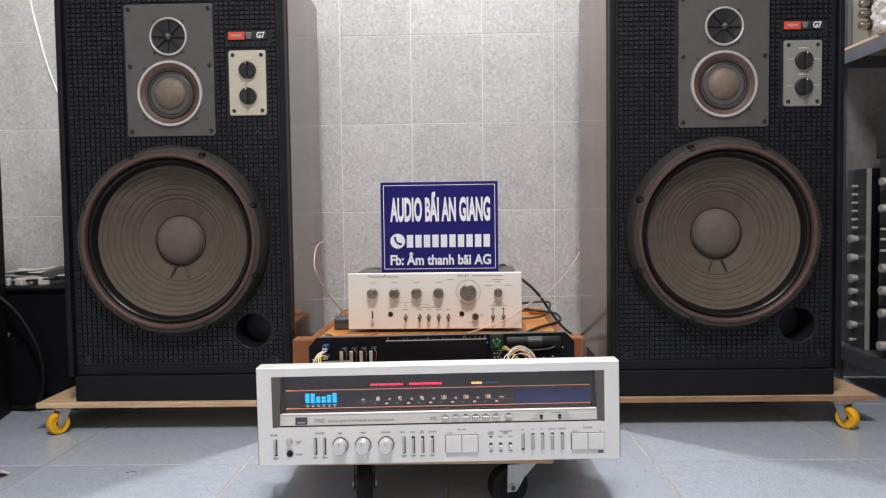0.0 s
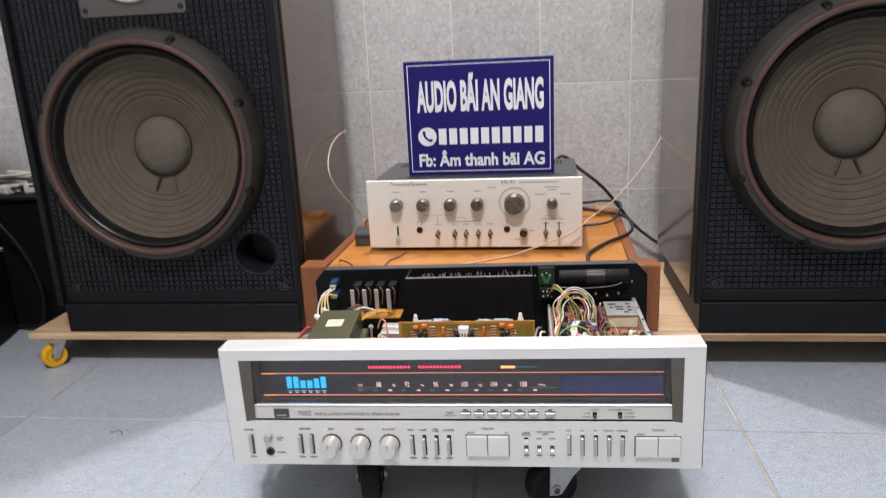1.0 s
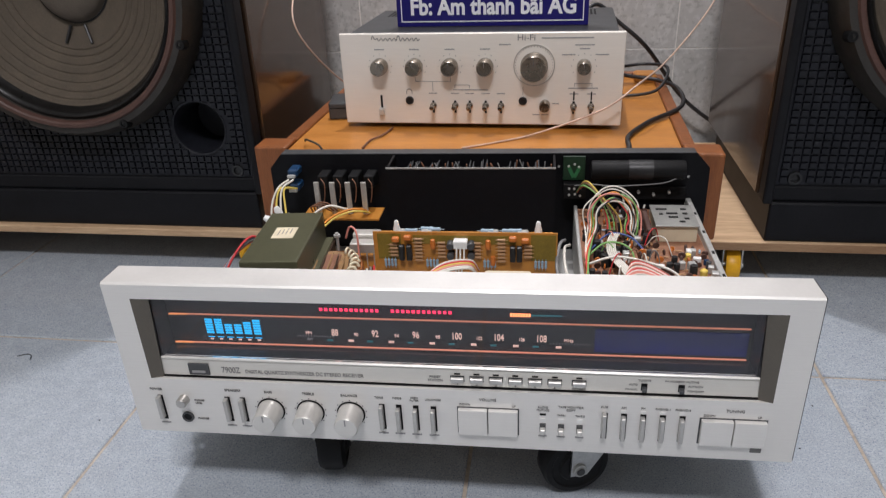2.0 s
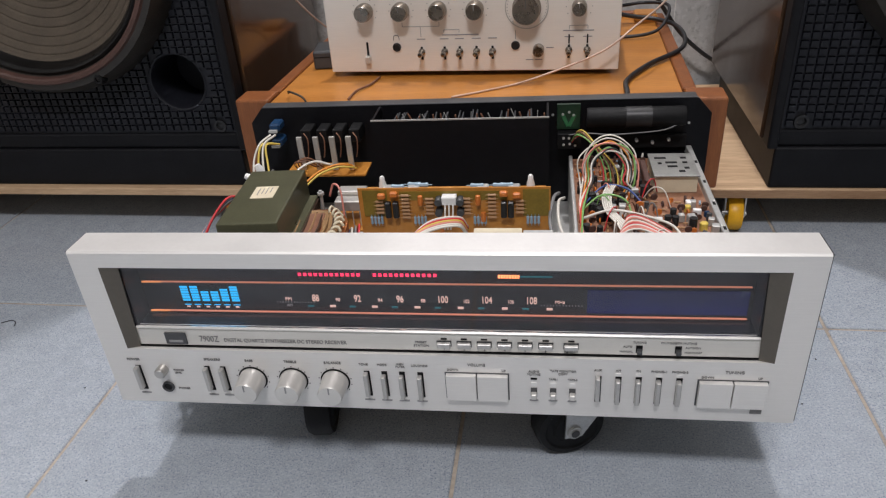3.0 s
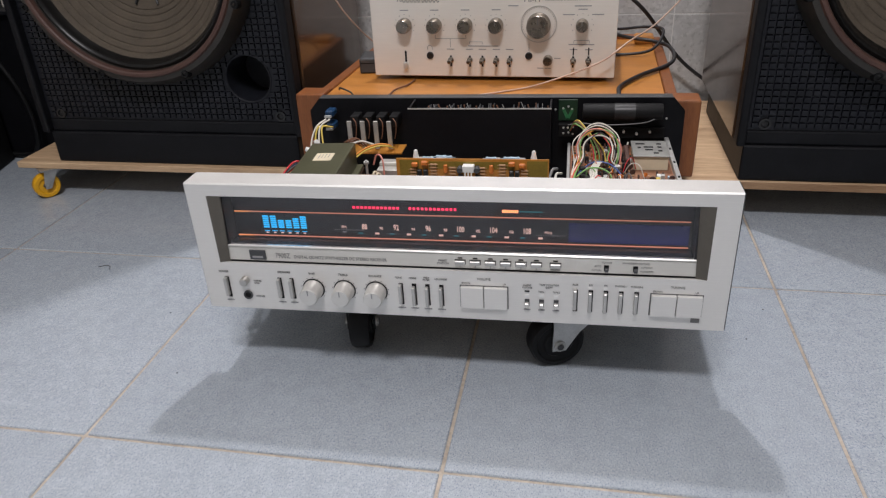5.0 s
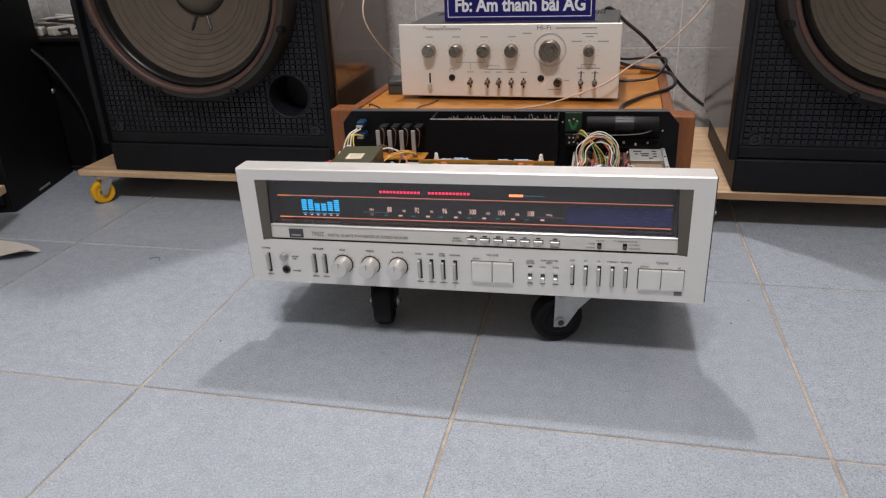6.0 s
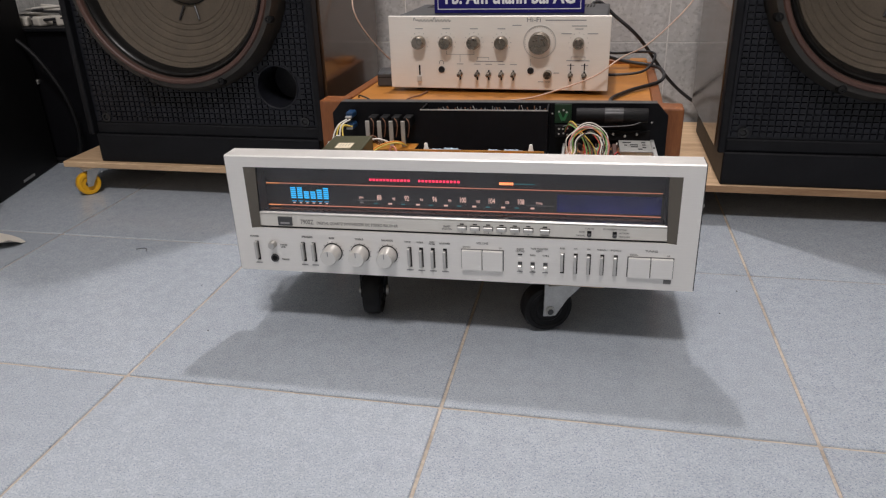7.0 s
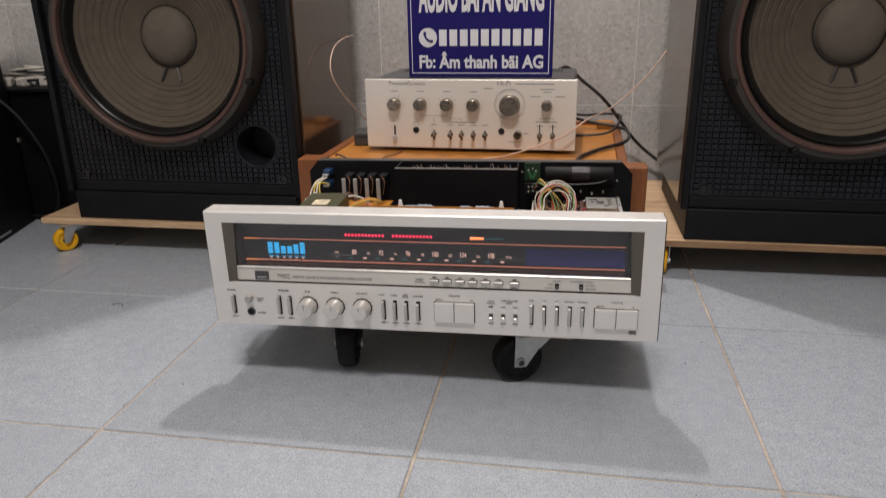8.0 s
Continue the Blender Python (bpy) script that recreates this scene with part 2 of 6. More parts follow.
M_SIGNWHITE = mat("sign_white", (0.84, 0.84, 0.86), 0.35, var=0.02)
M_WHEEL = mat("black_wheel", (0.0060, 0.0060, 0.0068), 0.5, var=0.3, scale=60, bump=0.15, spec=0.25)
M_ANGLE = mat("grey_angle_steel", (0.10, 0.105, 0.12), 0.5, 0.3, var=0.15, scale=20)
M_GREYBOX = mat("dark_grey_plastic", (0.055, 0.057, 0.060), 0.4, var=0.1)
G_CYAN = glow("cyan_glow", (0.015, 0.42, 0.85), 1.5)
G_RED = glow("red_glow", (1.0, 0.03, 0.10), 2.2)
G_ORANGE = glow("orange_glow", (1.0, 0.28, 0.10), 3.0)
G_LINE = glow("edge_lit_line", (1.0, 0.36, 0.22), 0.5)
G_AMBER = glow("amber_glow", (1.0, 0.36, 0.12), 0.9)
G_PINK = glow("dial_print_glow", (1.0, 0.66, 0.55), 0.75)
G_TEAL = glow("teal_glow", (0.02, 0.22, 0.26), 0.5)

M_GLASS = bpy.data.materials.new("dial_glass")
M_GLASS.use_nodes = True
_b = M_GLASS.node_tree.nodes["Principled BSDF"]
_b.inputs["Base Color"].default_value = (0.86, 0.84, 0.86, 1)
_b.inputs["Transmission Weight"].default_value = 1.0
_b.inputs["Roughness"].default_value = 0.02
_b.inputs["IOR"].default_value = 1.45
M_BAG = bpy.data.materials.new("clear_plastic")
M_BAG.use_nodes = True
_b = M_BAG.node_tree.nodes["Principled BSDF"]
_b.inputs["Base Color"].default_value = (0.95, 0.95, 0.95, 1)
_b.inputs["Transmission Weight"].default_value = 0.8
_b.inputs["Roughness"].default_value = 0.25
_b.inputs["IOR"].default_value = 1.2

# ---- builders ----


def box(bm, c, s, bevel=0.0, seg=1):
    """A box with centre c and size s added to bm."""
    r = bmesh.ops.create_cube(bm, size=1, matrix=Matrix.Translation(c) @ Matrix.Diagonal((*s, 1)))
    if bevel:
        es = list({e for v in r["verts"] for e in v.link_edges})
        bmesh.ops.bevel(bm, geom=es, offset=bevel, segments=seg, affect="EDGES", profile=0.5)
    return bm


def plate(c, w, h, t, r, n=5):
    """An upright plate with rounded corners, facing -y."""
    bm = bmesh.new()
    pts = []
    for k, (sx, sz) in enumerate(((1, 1), (-1, 1), (-1, -1), (1, -1))):
        for q in range(n + 1):
            a = radians(90 * k + 90 * q / n)
            pts.append((c[0] + sx * (w / 2 - r) + r * math.cos(a), c[2] + sz * (h / 2 - r) + r * math.sin(a)))
    rings = [[bm.verts.new((c[0] + (x - c[0]) * k, c[1] + y, c[2] + (z - c[2]) * k)) for x, z in pts] for y, k in ((t / 2, 1), (-t / 2 + 0.0006, 1), (-t / 2, 1 - 0.0012 / w))]
    bm.faces.new(rings[0])
    bm.faces.new(rings[2])
    for a, b in zip(rings, rings[1:]):
        for q in range(len(a)):
            bm.faces.new((a[q], a[(q + 1) % len(a)], b[(q + 1) % len(a)], b[q]))
    bmesh.ops.recalc_face_normals(bm, faces=bm.faces)
    return bm


def one_box(c, s, bevel=0.0, seg=1):
    return box(bmesh.new(), c, s, bevel, seg)


def lathe(bm, prof, n=32, m=None):
    """Turns (radius, height) pairs about z; m places it."""
    m = m or Matrix()
    rings = []
    for r, h in prof:
        if r < 1e-6:
            rings.append([bm.verts.new(m @ Vector((0, 0, h)))])
        else:
            rings.append([bm.verts.new(m @ Vector((r * math.cos(2 * math.pi * k / n), r * math.sin(2 * math.pi * k / n), h))) for k in range(n)])
    for a, b in zip(rings, rings[1:]):
        for k in range(n):
            q = (k + 1) % n
            if len(a) == 1 and len(b) == 1:
                continue
            vs = [a[0], b[k], b[q]] if len(a) == 1 else [a[k], b[0], a[q]] if len(b) == 1 else [a[k], b[k], b[q], a[q]]
            bm.faces.new(vs)
    bmesh.ops.recalc_face_normals(bm, faces=bm.faces)
    for f in bm.faces:
        f.smooth = True
    for e in bm.edges:
        if len(e.link_faces) == 2:
            e.smooth = e.calc_face_angle() < radians(38)
    return bm


FRONT = Matrix.Rotation(radians(90), 4, "X")  # local z comes to face -y


def turned(prof, at=(0, 0, 0), n=32, facing=FRONT):
    return lathe(bmesh.new(), prof, n, Matrix.Translation(at) @ facing)


def rod(bm, a, b, r, n=10):
    a, b = Vector(a), Vector(b)
    d = b - a
    m = Matrix.Translation(a) @ d.to_track_quat("Z", "Y").to_matrix().to_4x4()
    return lathe(bm, [(0, 0), (r, 0), (r, d.length), (0, d.length)], n, m)


def smooth_path(pts, steps=6):
    """Catmull-Rom through the points."""
    p = [Vector(q) for q in pts]
    p = [p[0] * 2 - p[1]] + p + [p[-1] * 2 - p[-2]]
    out = []
    for a, b, c, d in zip(p, p[1:], p[2:], p[3:]):
        for k in range(steps):
            t = k / steps
            out.append(0.5 * ((2 * b) + (c - a) * t + (2 * a - 5 * b + 4 * c - d) * t * t + (3 * b - a - 3 * c + d) * t ** 3))
    return out + [p[-2]]


def cord(pts, r, n=7, steps=6):
    """A round cord swept along a smooth path."""
    bm = bmesh.new()
    path = smooth_path(pts, steps)
    prev, up = None, Vector((0.13, 0.21, 0.97))
    for i, q in enumerate(path):
        d = (path[min(i + 1, len(path) - 1)] - path[max(i - 1, 0)]).normalized()
        s = d.cross(up)
        s = s.normalized() if s.length > 1e-4 else d.orthogonal().normalized()
        up = s.cross(d).normalized()
        ring = [bm.verts.new(q + (s * math.cos(2 * math.pi * k / n) + up * math.sin(2 * math.pi * k / n)) * r) for k in range(n)]
        if prev:
            for k in range(n):
                bm.faces.new((prev[k], prev[(k + 1) % n], ring[(k + 1) % n], ring[k]))
        else:
            bm.faces.new(ring[::-1])
        prev = ring
    bm.faces.new(prev)
    for f in bm.faces:
        f.smooth = True
    return bm


def mesh_of(name, bm, material):
    me = bpy.data.meshes.new(name)
    bm.to_mesh(me)
    bm.free()
    me.materials.append(material)
    return me


def part(name, bm, material, parent, label=""):
    ob = new(name, mesh_of(name, bm, material))
    ob.parent = parent
    return tagged(ob, label)


def again(name, mesh, parent, m):
    """Another part on the same mesh."""
    ob = new(name, mesh)
    ob.parent = parent
    ob.matrix_basis = m
    return ob


def thing(name, m, label, category, group="", kind=""):
    ob = new(name)
    ob.empty_display_size = 0.02
    ob.matrix_basis = m
    return tagged(ob, label, category, group, kind)


def solid(name, bm, material, m, label, category, group="", kind=""):
    ob = new(name, mesh_of(name, bm, material))
    ob.matrix_basis = m
    return tagged(ob, label, category, group, kind)


def letters(text, size, width=0.0, depth=0.0004, bold=0.0):
    """A bmesh of lettering in the built-in font, centred, facing -y; width squeezes it to a length."""
    cu = bpy.data.curves.new("letters", "FONT")
    cu.body, cu.size, cu.extrude, cu.offset = text, size, depth, bold
    cu.align_x, cu.align_y, cu.resolution_u = "CENTER", "CENTER", 3
    ob = new("letters", cu)
    bpy.context.view_layer.update()
    me = bpy.data.meshes.new_from_object(ob.evaluated_get(bpy.context.evaluated_depsgraph_get()))
    bpy.data.objects.remove(ob)
    bm = bmesh.new()
    bm.from_mesh(me)
    bpy.data.meshes.remove(me)
    xs = [v.co.x for v in bm.verts]
    k = width / (max(xs) - min(xs)) if width else 1
    off = (max(xs) + min(xs)) / 2
    bmesh.ops.transform(bm, matrix=FRONT @ Matrix.Diagonal((k, 1, 1, 1)) @ Matrix.Translation((-off, 0, 0)), verts=bm.verts)
    return bm


def word(name, text, at, size, material, parent, width=0.0, bold=0.0):
    ob = part(name, letters(text, size, width, 0.0003, bold), material, parent)
    ob.location = at
    return ob


# ---- the room ----
WALL_Y = 2.08
TILE = 0.389


def room():
    w = solid("wall_north", one_box((-0.385, WALL_Y + 0.083, 1.35), (4.25, 0.16, 2.7)), M_GROUT_W, Matrix(), "wall of pale grey mottled ceramic tiles with light joints", "wall", kind="structure")
    solid("wall_south", one_box((-0.385, -2.16, 1.35), (4.25, 0.16, 2.7)), M_PAINT, Matrix(), "plain painted wall that closes the room", "wall", kind="structure")
    solid("wall_west", one_box((-2.43, -0.04, 1.35), (0.16, 4.08, 2.7)), M_PAINT, Matrix(), "plain painted wall that closes the room", "wall", kind="structure")
    solid("wall_east", one_box((1.66, -0.04, 1.35), (0.16, 4.08, 2.7)), M_CEMENTGREY, Matrix(), "grey plastered wall behind the steel rack", "wall", kind="structure")
    # cement-grey section, coloured dark to take in the shade on this stretch
    solid("wall_section", one_box((1.29, WALL_Y - 0.003, 1.35), (0.576, 0.012, 2.698)), M_CEMENTGREY, Matrix(), "dull cement-grey wall section beside the tiled wall", "wall", kind="structure")
    solid("ceiling", one_box((-0.385, 0, 2.76), (4.25, 4.6, 0.12)), M_PAINT, Matrix(), "plain pale painted ceiling", "ceiling", kind="structure")
    fl = solid("floor", one_box((-0.385, -0.05, -0.052), (4.25, 4.6, 0.1)), M_GROUT_F, Matrix(), "light blue speckled ceramic tile floor with brown joints", "floor", kind="structure")
    return w, fl


WALL, FLOOR = room()

# ---- loudspeakers on dollies ----


def pierced(w, z0, z1, thick, holes, n=48):
    """An upright board, front at y = 0, with round holes (x, z, radius) through it."""
    bm = bmesh.new()
    loops = [[(-w / 2, z0), (w / 2, z0), (w / 2, z1), (-w / 2, z1)]]
    for x, z, r in holes:
        loops.append([(x + r * math.cos(2 * math.pi * k / n), z + r * math.sin(2 * math.pi * k / n)) for k in range(n)])
    edges = []
    for lp in loops:
        vs = [bm.verts.new((x, 0, z)) for x, z in lp]
        edges += [bm.edges.new((vs[k], vs[(k + 1) % len(vs)])) for k in range(len(vs))]
    bmesh.ops.triangle_fill(bm, edges=edges, use_beauty=True, use_dissolve=False)
    r = bmesh.ops.extrude_face_region(bm, geom=list(bm.faces))
    bmesh.ops.translate(bm, verts=[g for g in r["geom"] if isinstance(g, bmesh.types.BMVert)], vec=(0, thick, 0))
    bmesh.ops.recalc_face_normals(bm, faces=bm.faces)
    return bm


def loudspeaker(m):
    s = thing("loudspeaker", m, "black floor-standing loudspeaker with grooved baffle on a plank dolly", "loudspeaker", "pair of loudspeakers")
    W, Z0, Z1, D = 0.498, 0.045, 0.95, 0.37
    part("cabinet", one_box((0, 0.262, (Z0 + Z1) / 2), (W - 0.044, 0.212, Z1 - Z0 - 0.046)), M_DARK, s)
    for k, sx in enumerate((-1, 1)):
        part("side_panel", one_box((sx * (W / 2 - 0.0064), D / 2 + 0.012, (Z0 + Z1) / 2), (0.0128, D - 0.024, Z1 - Z0), 0.002), M_VENEER, s, "glossy brown wood veneer side")
        part("frame_stile", one_box((sx * (W / 2 - 0.0064), -0.002, (Z0 + Z1) / 2), (0.0130, 0.0265, Z1 - Z0), 0.003, 2), M_BLACKPAINT, s)
    for z in (Z0 + 0.0115, Z1 - 0.0115):
        part("frame_rail", one_box((0, D / 2 - 0.0075, z), (W - 0.0265, D - 0.008, 0.0225), 0.003, 2), M_BLACKPAINT, s)
    part("plinth", one_box((0, 0.166, 0.0165), (0.475, 0.35, 0.0568), 0.002), M_BLACKPAINT, s, "black recessed plinth")
    part("baffle", pierced(W - 0.027, Z0 + 0.023, Z1 - 0.023, 0.014, ((-0.006, 0.343, 0.185), (0.161, 0.142, 0.040))), M_BAFFLE, s)
    # raised blocks of the baffle
    verts, faces = [], []
    px, pz = 0.0112, 0.0100
    nx, nz = int(0.466 / px), int(0.855 / pz)
    for j in range(nz):
        z = Z0 + 0.026 + pz * (j + 0.5)
        for i in range(nx):
            x = -0.2300 + px * (i + 0.5)
            if math.hypot(x + 0.006, z - 0.343) < 0.209 or (abs(x + 0.004) < 0.100 and abs(z - 0.7145) < 0.147):
                continue
            if abs(x - 0.165) < 0.046 and abs(z - 0.685) < 0.075 or math.hypot(x - 0.161, z - 0.142) < 0.044:
                continue
            if 0.12 < x < 0.215 and abs(z - 0.787) < 0.013 or min(math.hypot(abs(x) - 0.21, z - 0.078), math.hypot(abs(x) - 0.21, z - 0.92)) < 0.011:
                continue
            k = len(verts)
            for h, y in ((1, 0.0), (0.86, -0.0038)):
                a, b = 0.0047 * h, 0.0041 * h
                verts += [(x - a, y, z - b), (x + a, y, z - b), (x + a, y, z + b), (x - a, y, z + b)]
            faces += [(k + 4, k + 5, k + 6, k + 7), (k, k + 1, k + 5, k + 4), (k + 1, k + 2, k + 6, k + 5), (k + 2, k + 3, k + 7, k + 6), (k + 3, k, k + 4, k + 7)]
    me = bpy.data.meshes.new("baffle_relief")
    me.from_pydata(verts, [], faces)
    me.materials.append(M_BAFFLE)
    ob = new("baffle_relief", me)
    ob.parent = s
    tagged(ob, "rows of small raised black blocks", kind="stuff")
    # woofer
    wz, wx = 0.343, -0.006
    wf = part("woofer", turned([(0.172, 0.005), (0.210, 0.0005), (0.2095, 0.010), (0.205, 0.026), (0.198, 0.038), (0.190, 0.040), (0.184, 0.040), (0.178, 0.030), (0.172, 0.005)], (wx, 0, wz), 72), M_FLANGE, s, "cast bronze-grey flange of the woofer")
    part("gasket", turned([(0.1800, 0.034), (0.1812, 0.0415), (0.1835, 0.0435), (0.1880, 0.0435), (0.1905, 0.0395)], (wx, 0, wz), 72), M_GASKET, wf, "red-brown gasket ring")
    part("surround", turned([(0.1815, 0.038), (0.1800, 0.031), (0.1775, 0.0330), (0.1745, 0.0345), (0.1715, 0.0330), (0.1690, 0.0280), (0.1670, 0.0210), (0.1650, 0.0185), (0.1625, 0.013)], (wx, 0, wz), 72), M_SURROUND, wf, "glossy black rubber surround")
    part("cap_seam", turned([(0.0575, -0.0345), (0.0568, -0.0305), (0.0548, -0.0298), (0.0535, -0.0320)], (wx, 0, wz), 56), M_SURROUND, wf, "dark ring round the dust cap")
    prof = [(0.1645, 0.017)]
    n = 110
    for k in range(n + 1):
        r = 0.163 - (0.163 - 0.053) * k / n
        h = 0.015 - 0.048 * ((0.163 - r) / 0.110) ** 0.85
        for rc in (0.157, 0.147, 0.1355, 0.1240, 0.1125, 0.1010, 0.0920):
            h -= 0.0016 * math.exp(-((r - rc) / 0.0011) ** 2)
        prof.append((r, h))
    part("cone", turned(prof, (wx, 0, wz), 72), M_CONE, wf, "ribbed grey-brown paper cone")
    part("dust_cap", turned([(0.0555, -0.034), (0.0545, -0.030), (0.052, -0.027)] + [(0.052 * math.cos(a), -0.027 + 0.019 * math.sin(a)) for a in [radians(9 * k) for k in range(1, 11)]], (wx, 0, wz), 48), M_CAP, wf, "domed grey-brown dust cap")
    for sx in (-1, 1):
        bm = bmesh.new()
        rod(bm, (wx + sx * 0.011, 0.026, wz - 0.058), (wx + sx * 0.020, 0.019, wz - 0.082), 0.0022, 8)
        part("lead_wire", bm, M_RUBBER, wf)
    bolt = None
    for k in range(8):
        a = radians(22.5 + 45 * k)
        at = Matrix.Translation((wx + 0.1985 * math.cos(a), -0.034, wz + 0.1985 * math.sin(a)))
        if bolt is None:
            bolt = mesh_of("bolt", turned([(0.0, 0.004), (0.0032, 0.004), (0.0036, 0.006), (0.006, 0.006), (0.007, 0.0035), (0.0085, -0.004)], n=12), M_DARK)
        again("bolt", bolt, wf, at)
    # midrange and tweeter on their plate
    pl = part("driver_plate", plate((-0.004, -0.003, 0.7145), 0.193, 0.285, 0.007, 0.006), M_PLATE, s, "grey metal plate of the tweeter and midrange")
    mz, tz, cx = 0.664, 0.7865, -0.004
    part("midrange_ring", turned([(0.0715, 0.006), (0.0715, 0.0105), (0.070, 0.0125), (0.066, 0.0125), (0.0645, 0.010)], (cx, 0, mz), 56), M_RING, pl, "pale metal ring")
    part("midrange_horn", turned([(0.0655, 0.011), (0.058, 0.0095), (0.052, 0.0055)], (cx, 0, mz), 56), M_GASKET, pl, "red-brown felt ring")
    part("midrange_surround", turned([(0.0535, 0.0065), (0.0525, 0.010), (0.0495, 0.0095), (0.047, 0.006), (0.044, 0.0075), (0.042, 0.005)], (cx, 0, mz), 48), M_FLANGE, pl)
    part("midrange_cone", turned([(0.0435, 0.0065), (0.040, 0.0062), (0.034, 0.0045)], (cx, 0, mz), 48), M_CONE, pl)
    part("midrange_dome", turned([(0.0345, 0.0045)] + [(0.0345 * math.cos(a), 0.0045 + 0.015 * math.sin(a)) for a in [radians(10 * k) for k in range(1, 10)]], (cx, 0, mz), 40), M_GOLD, pl, "bronze fabric dome")
    part("tweeter_ring", turned([(0.041, 0.006), (0.041, 0.0105), (0.0395, 0.012), (0.0375, 0.0115), (0.0365, 0.0085)], (cx, 0, tz), 48), M_RING, pl, "pale metal ring")
    part("tweeter_horn", turned([(0.037, 0.009), (0.030, 0.0075), (0.015, 0.007), (0.0, 0.0068)], (cx, 0, tz), 40), M_RUBBER, pl)
    vane = mesh_of("vane", one_box((0.020, -0.0095, 0), (0.031, 0.0045, 0.0020), 0.0006), M_RUBBER)
    for k in range(8):
        again("vane", vane, pl, Matrix.Translation((cx, 0, tz)) @ Matrix.Rotation(radians(45 * k + 2), 4, "Y"))
    part("phase_plug", turned([(0.0075, 0.006), (0.0068, 0.012), (0.004, 0.0155), (0.0022, 0.0165), (0.0, 0.0168)], (cx, 0, tz), 20), M_PLATE, pl)
    screw = mesh_of("screw", turned([(0.0052, 0.006), (0.005, 0.0078), (0.0036, 0.0084), (0.0022, 0.0084), (0.0020, 0.0068), (0.0, 0.0066)], n=14), M_RUBBER)
    for x in (-0.091, 0.083):
        for z in (0.5835, 0.724, 0.8465):
            again("screw", screw, pl, Matrix.Translation((x, 0, z)))
    small = mesh_of("small_screw", turned([(0.0026, 0.006), (0.0024, 0.0076), (0.0, 0.0078)], n=10), M_RUBBER)
    for x in (-0.036, 0.028):
        for z in (tz - 0.034, tz + 0.034):
            again("small_screw", small, pl, Matrix.Translation((x, 0, z)))
    for x in (-0.060, 0.052):
        for z in (mz - 0.055, mz + 0.055):
            again("small_screw", small, pl, Matrix.Translation((x, 0, z)))
    # level controls
    cp = part("control_plate", plate((0.165, -0.0025, 0.685), 0.081, 0.140, 0.005, 0.005), M_CHAMP, s, "champagne metal level control plate")
    for z in (0.712, 0.656):
        kn = part("knob", turned([(0.0185, 0.005), (0.018, 0.013), (0.0165, 0.0145), (0.0, 0.0145)], (0.166, 0, z), 28), M_RUBBER, cp, "round black level knob")
        part("grip", one_box((0.166, -0.0185, z), (0.005, 0.009, 0.034), 0.001), M_RUBBER, kn)
        part("pointer_mark", one_box((0.166, -0.0231, z + 0.0135), (0.0016, 0.0008, 0.005)), M_WHITE, kn)
        for sx in (-1, 1):
            part("scale_mark", one_box((0.166 + sx * 0.028, -0.0053, z + 0.003), (0.012, 0.0007, 0.0009)), M_WHITE, cp)
        part("caption_bar", one_box((0.166, -0.0053, z + 0.0265), (0.022, 0.0007, 0.0012)), M_WHITE, cp)
    for x in (0.134, 0.196):
        for z in (0.625, 0.745):
            again("screw", screw, cp, Matrix.Translation((x, -0.0006, z)) @ Matrix.Scale(0.8, 4))
    bd = part("badge", one_box((0.167, -0.0015, 0.787), (0.086, 0.003, 0.018), 0.0006), M_RUBBER, s, "small badge plate with a red field")
    part("badge_field", one_box((0.1425, -0.0034, 0.787), (0.035, 0.001, 0.0165)), M_RED, bd, "plain red field")
    part("badge_mark", one_box((0.1425, -0.0041, 0.787), (0.022, 0.0008, 0.0045)), M_GREYPRINT, bd)
    for k in range(4):
        part("badge_bar", one_box((0.1695, -0.0034, 0.793 - 0.0036 * k), (0.014 - 0.002 * k, 0.001, 0.0014)), M_GREYPRINT, bd)
    word("badge_letters", "G7", (0.1955, -0.0034, 0.787), 0.018, M_WHITE, bd, 0.018, 0.0004)
    # port and grille sockets
    part("port", turned([(0.0425, 0.0003), (0.0405, 0.0012), (0.0385, 0.0002), (0.037, -0.004), (0.036, -0.075), (0.0, -0.075)], (0.161, 0, 0.142), 40), M_BAFFLE, s, "round black bass port")
    sock = mesh_of("grille_socket", turned([(0.0095, 0.0005), (0.009, 0.004), (0.006, 0.004), (0.005, 0.001), (0.003, 0.0015), (0.0, 0.002)], n=16), M_RUBBER)
    for x in (-0.21, 0.21):
        for z in (0.078, 0.92):
            again("grille_socket", sock, s, Matrix.Translation((x, 0, z)))
    return s


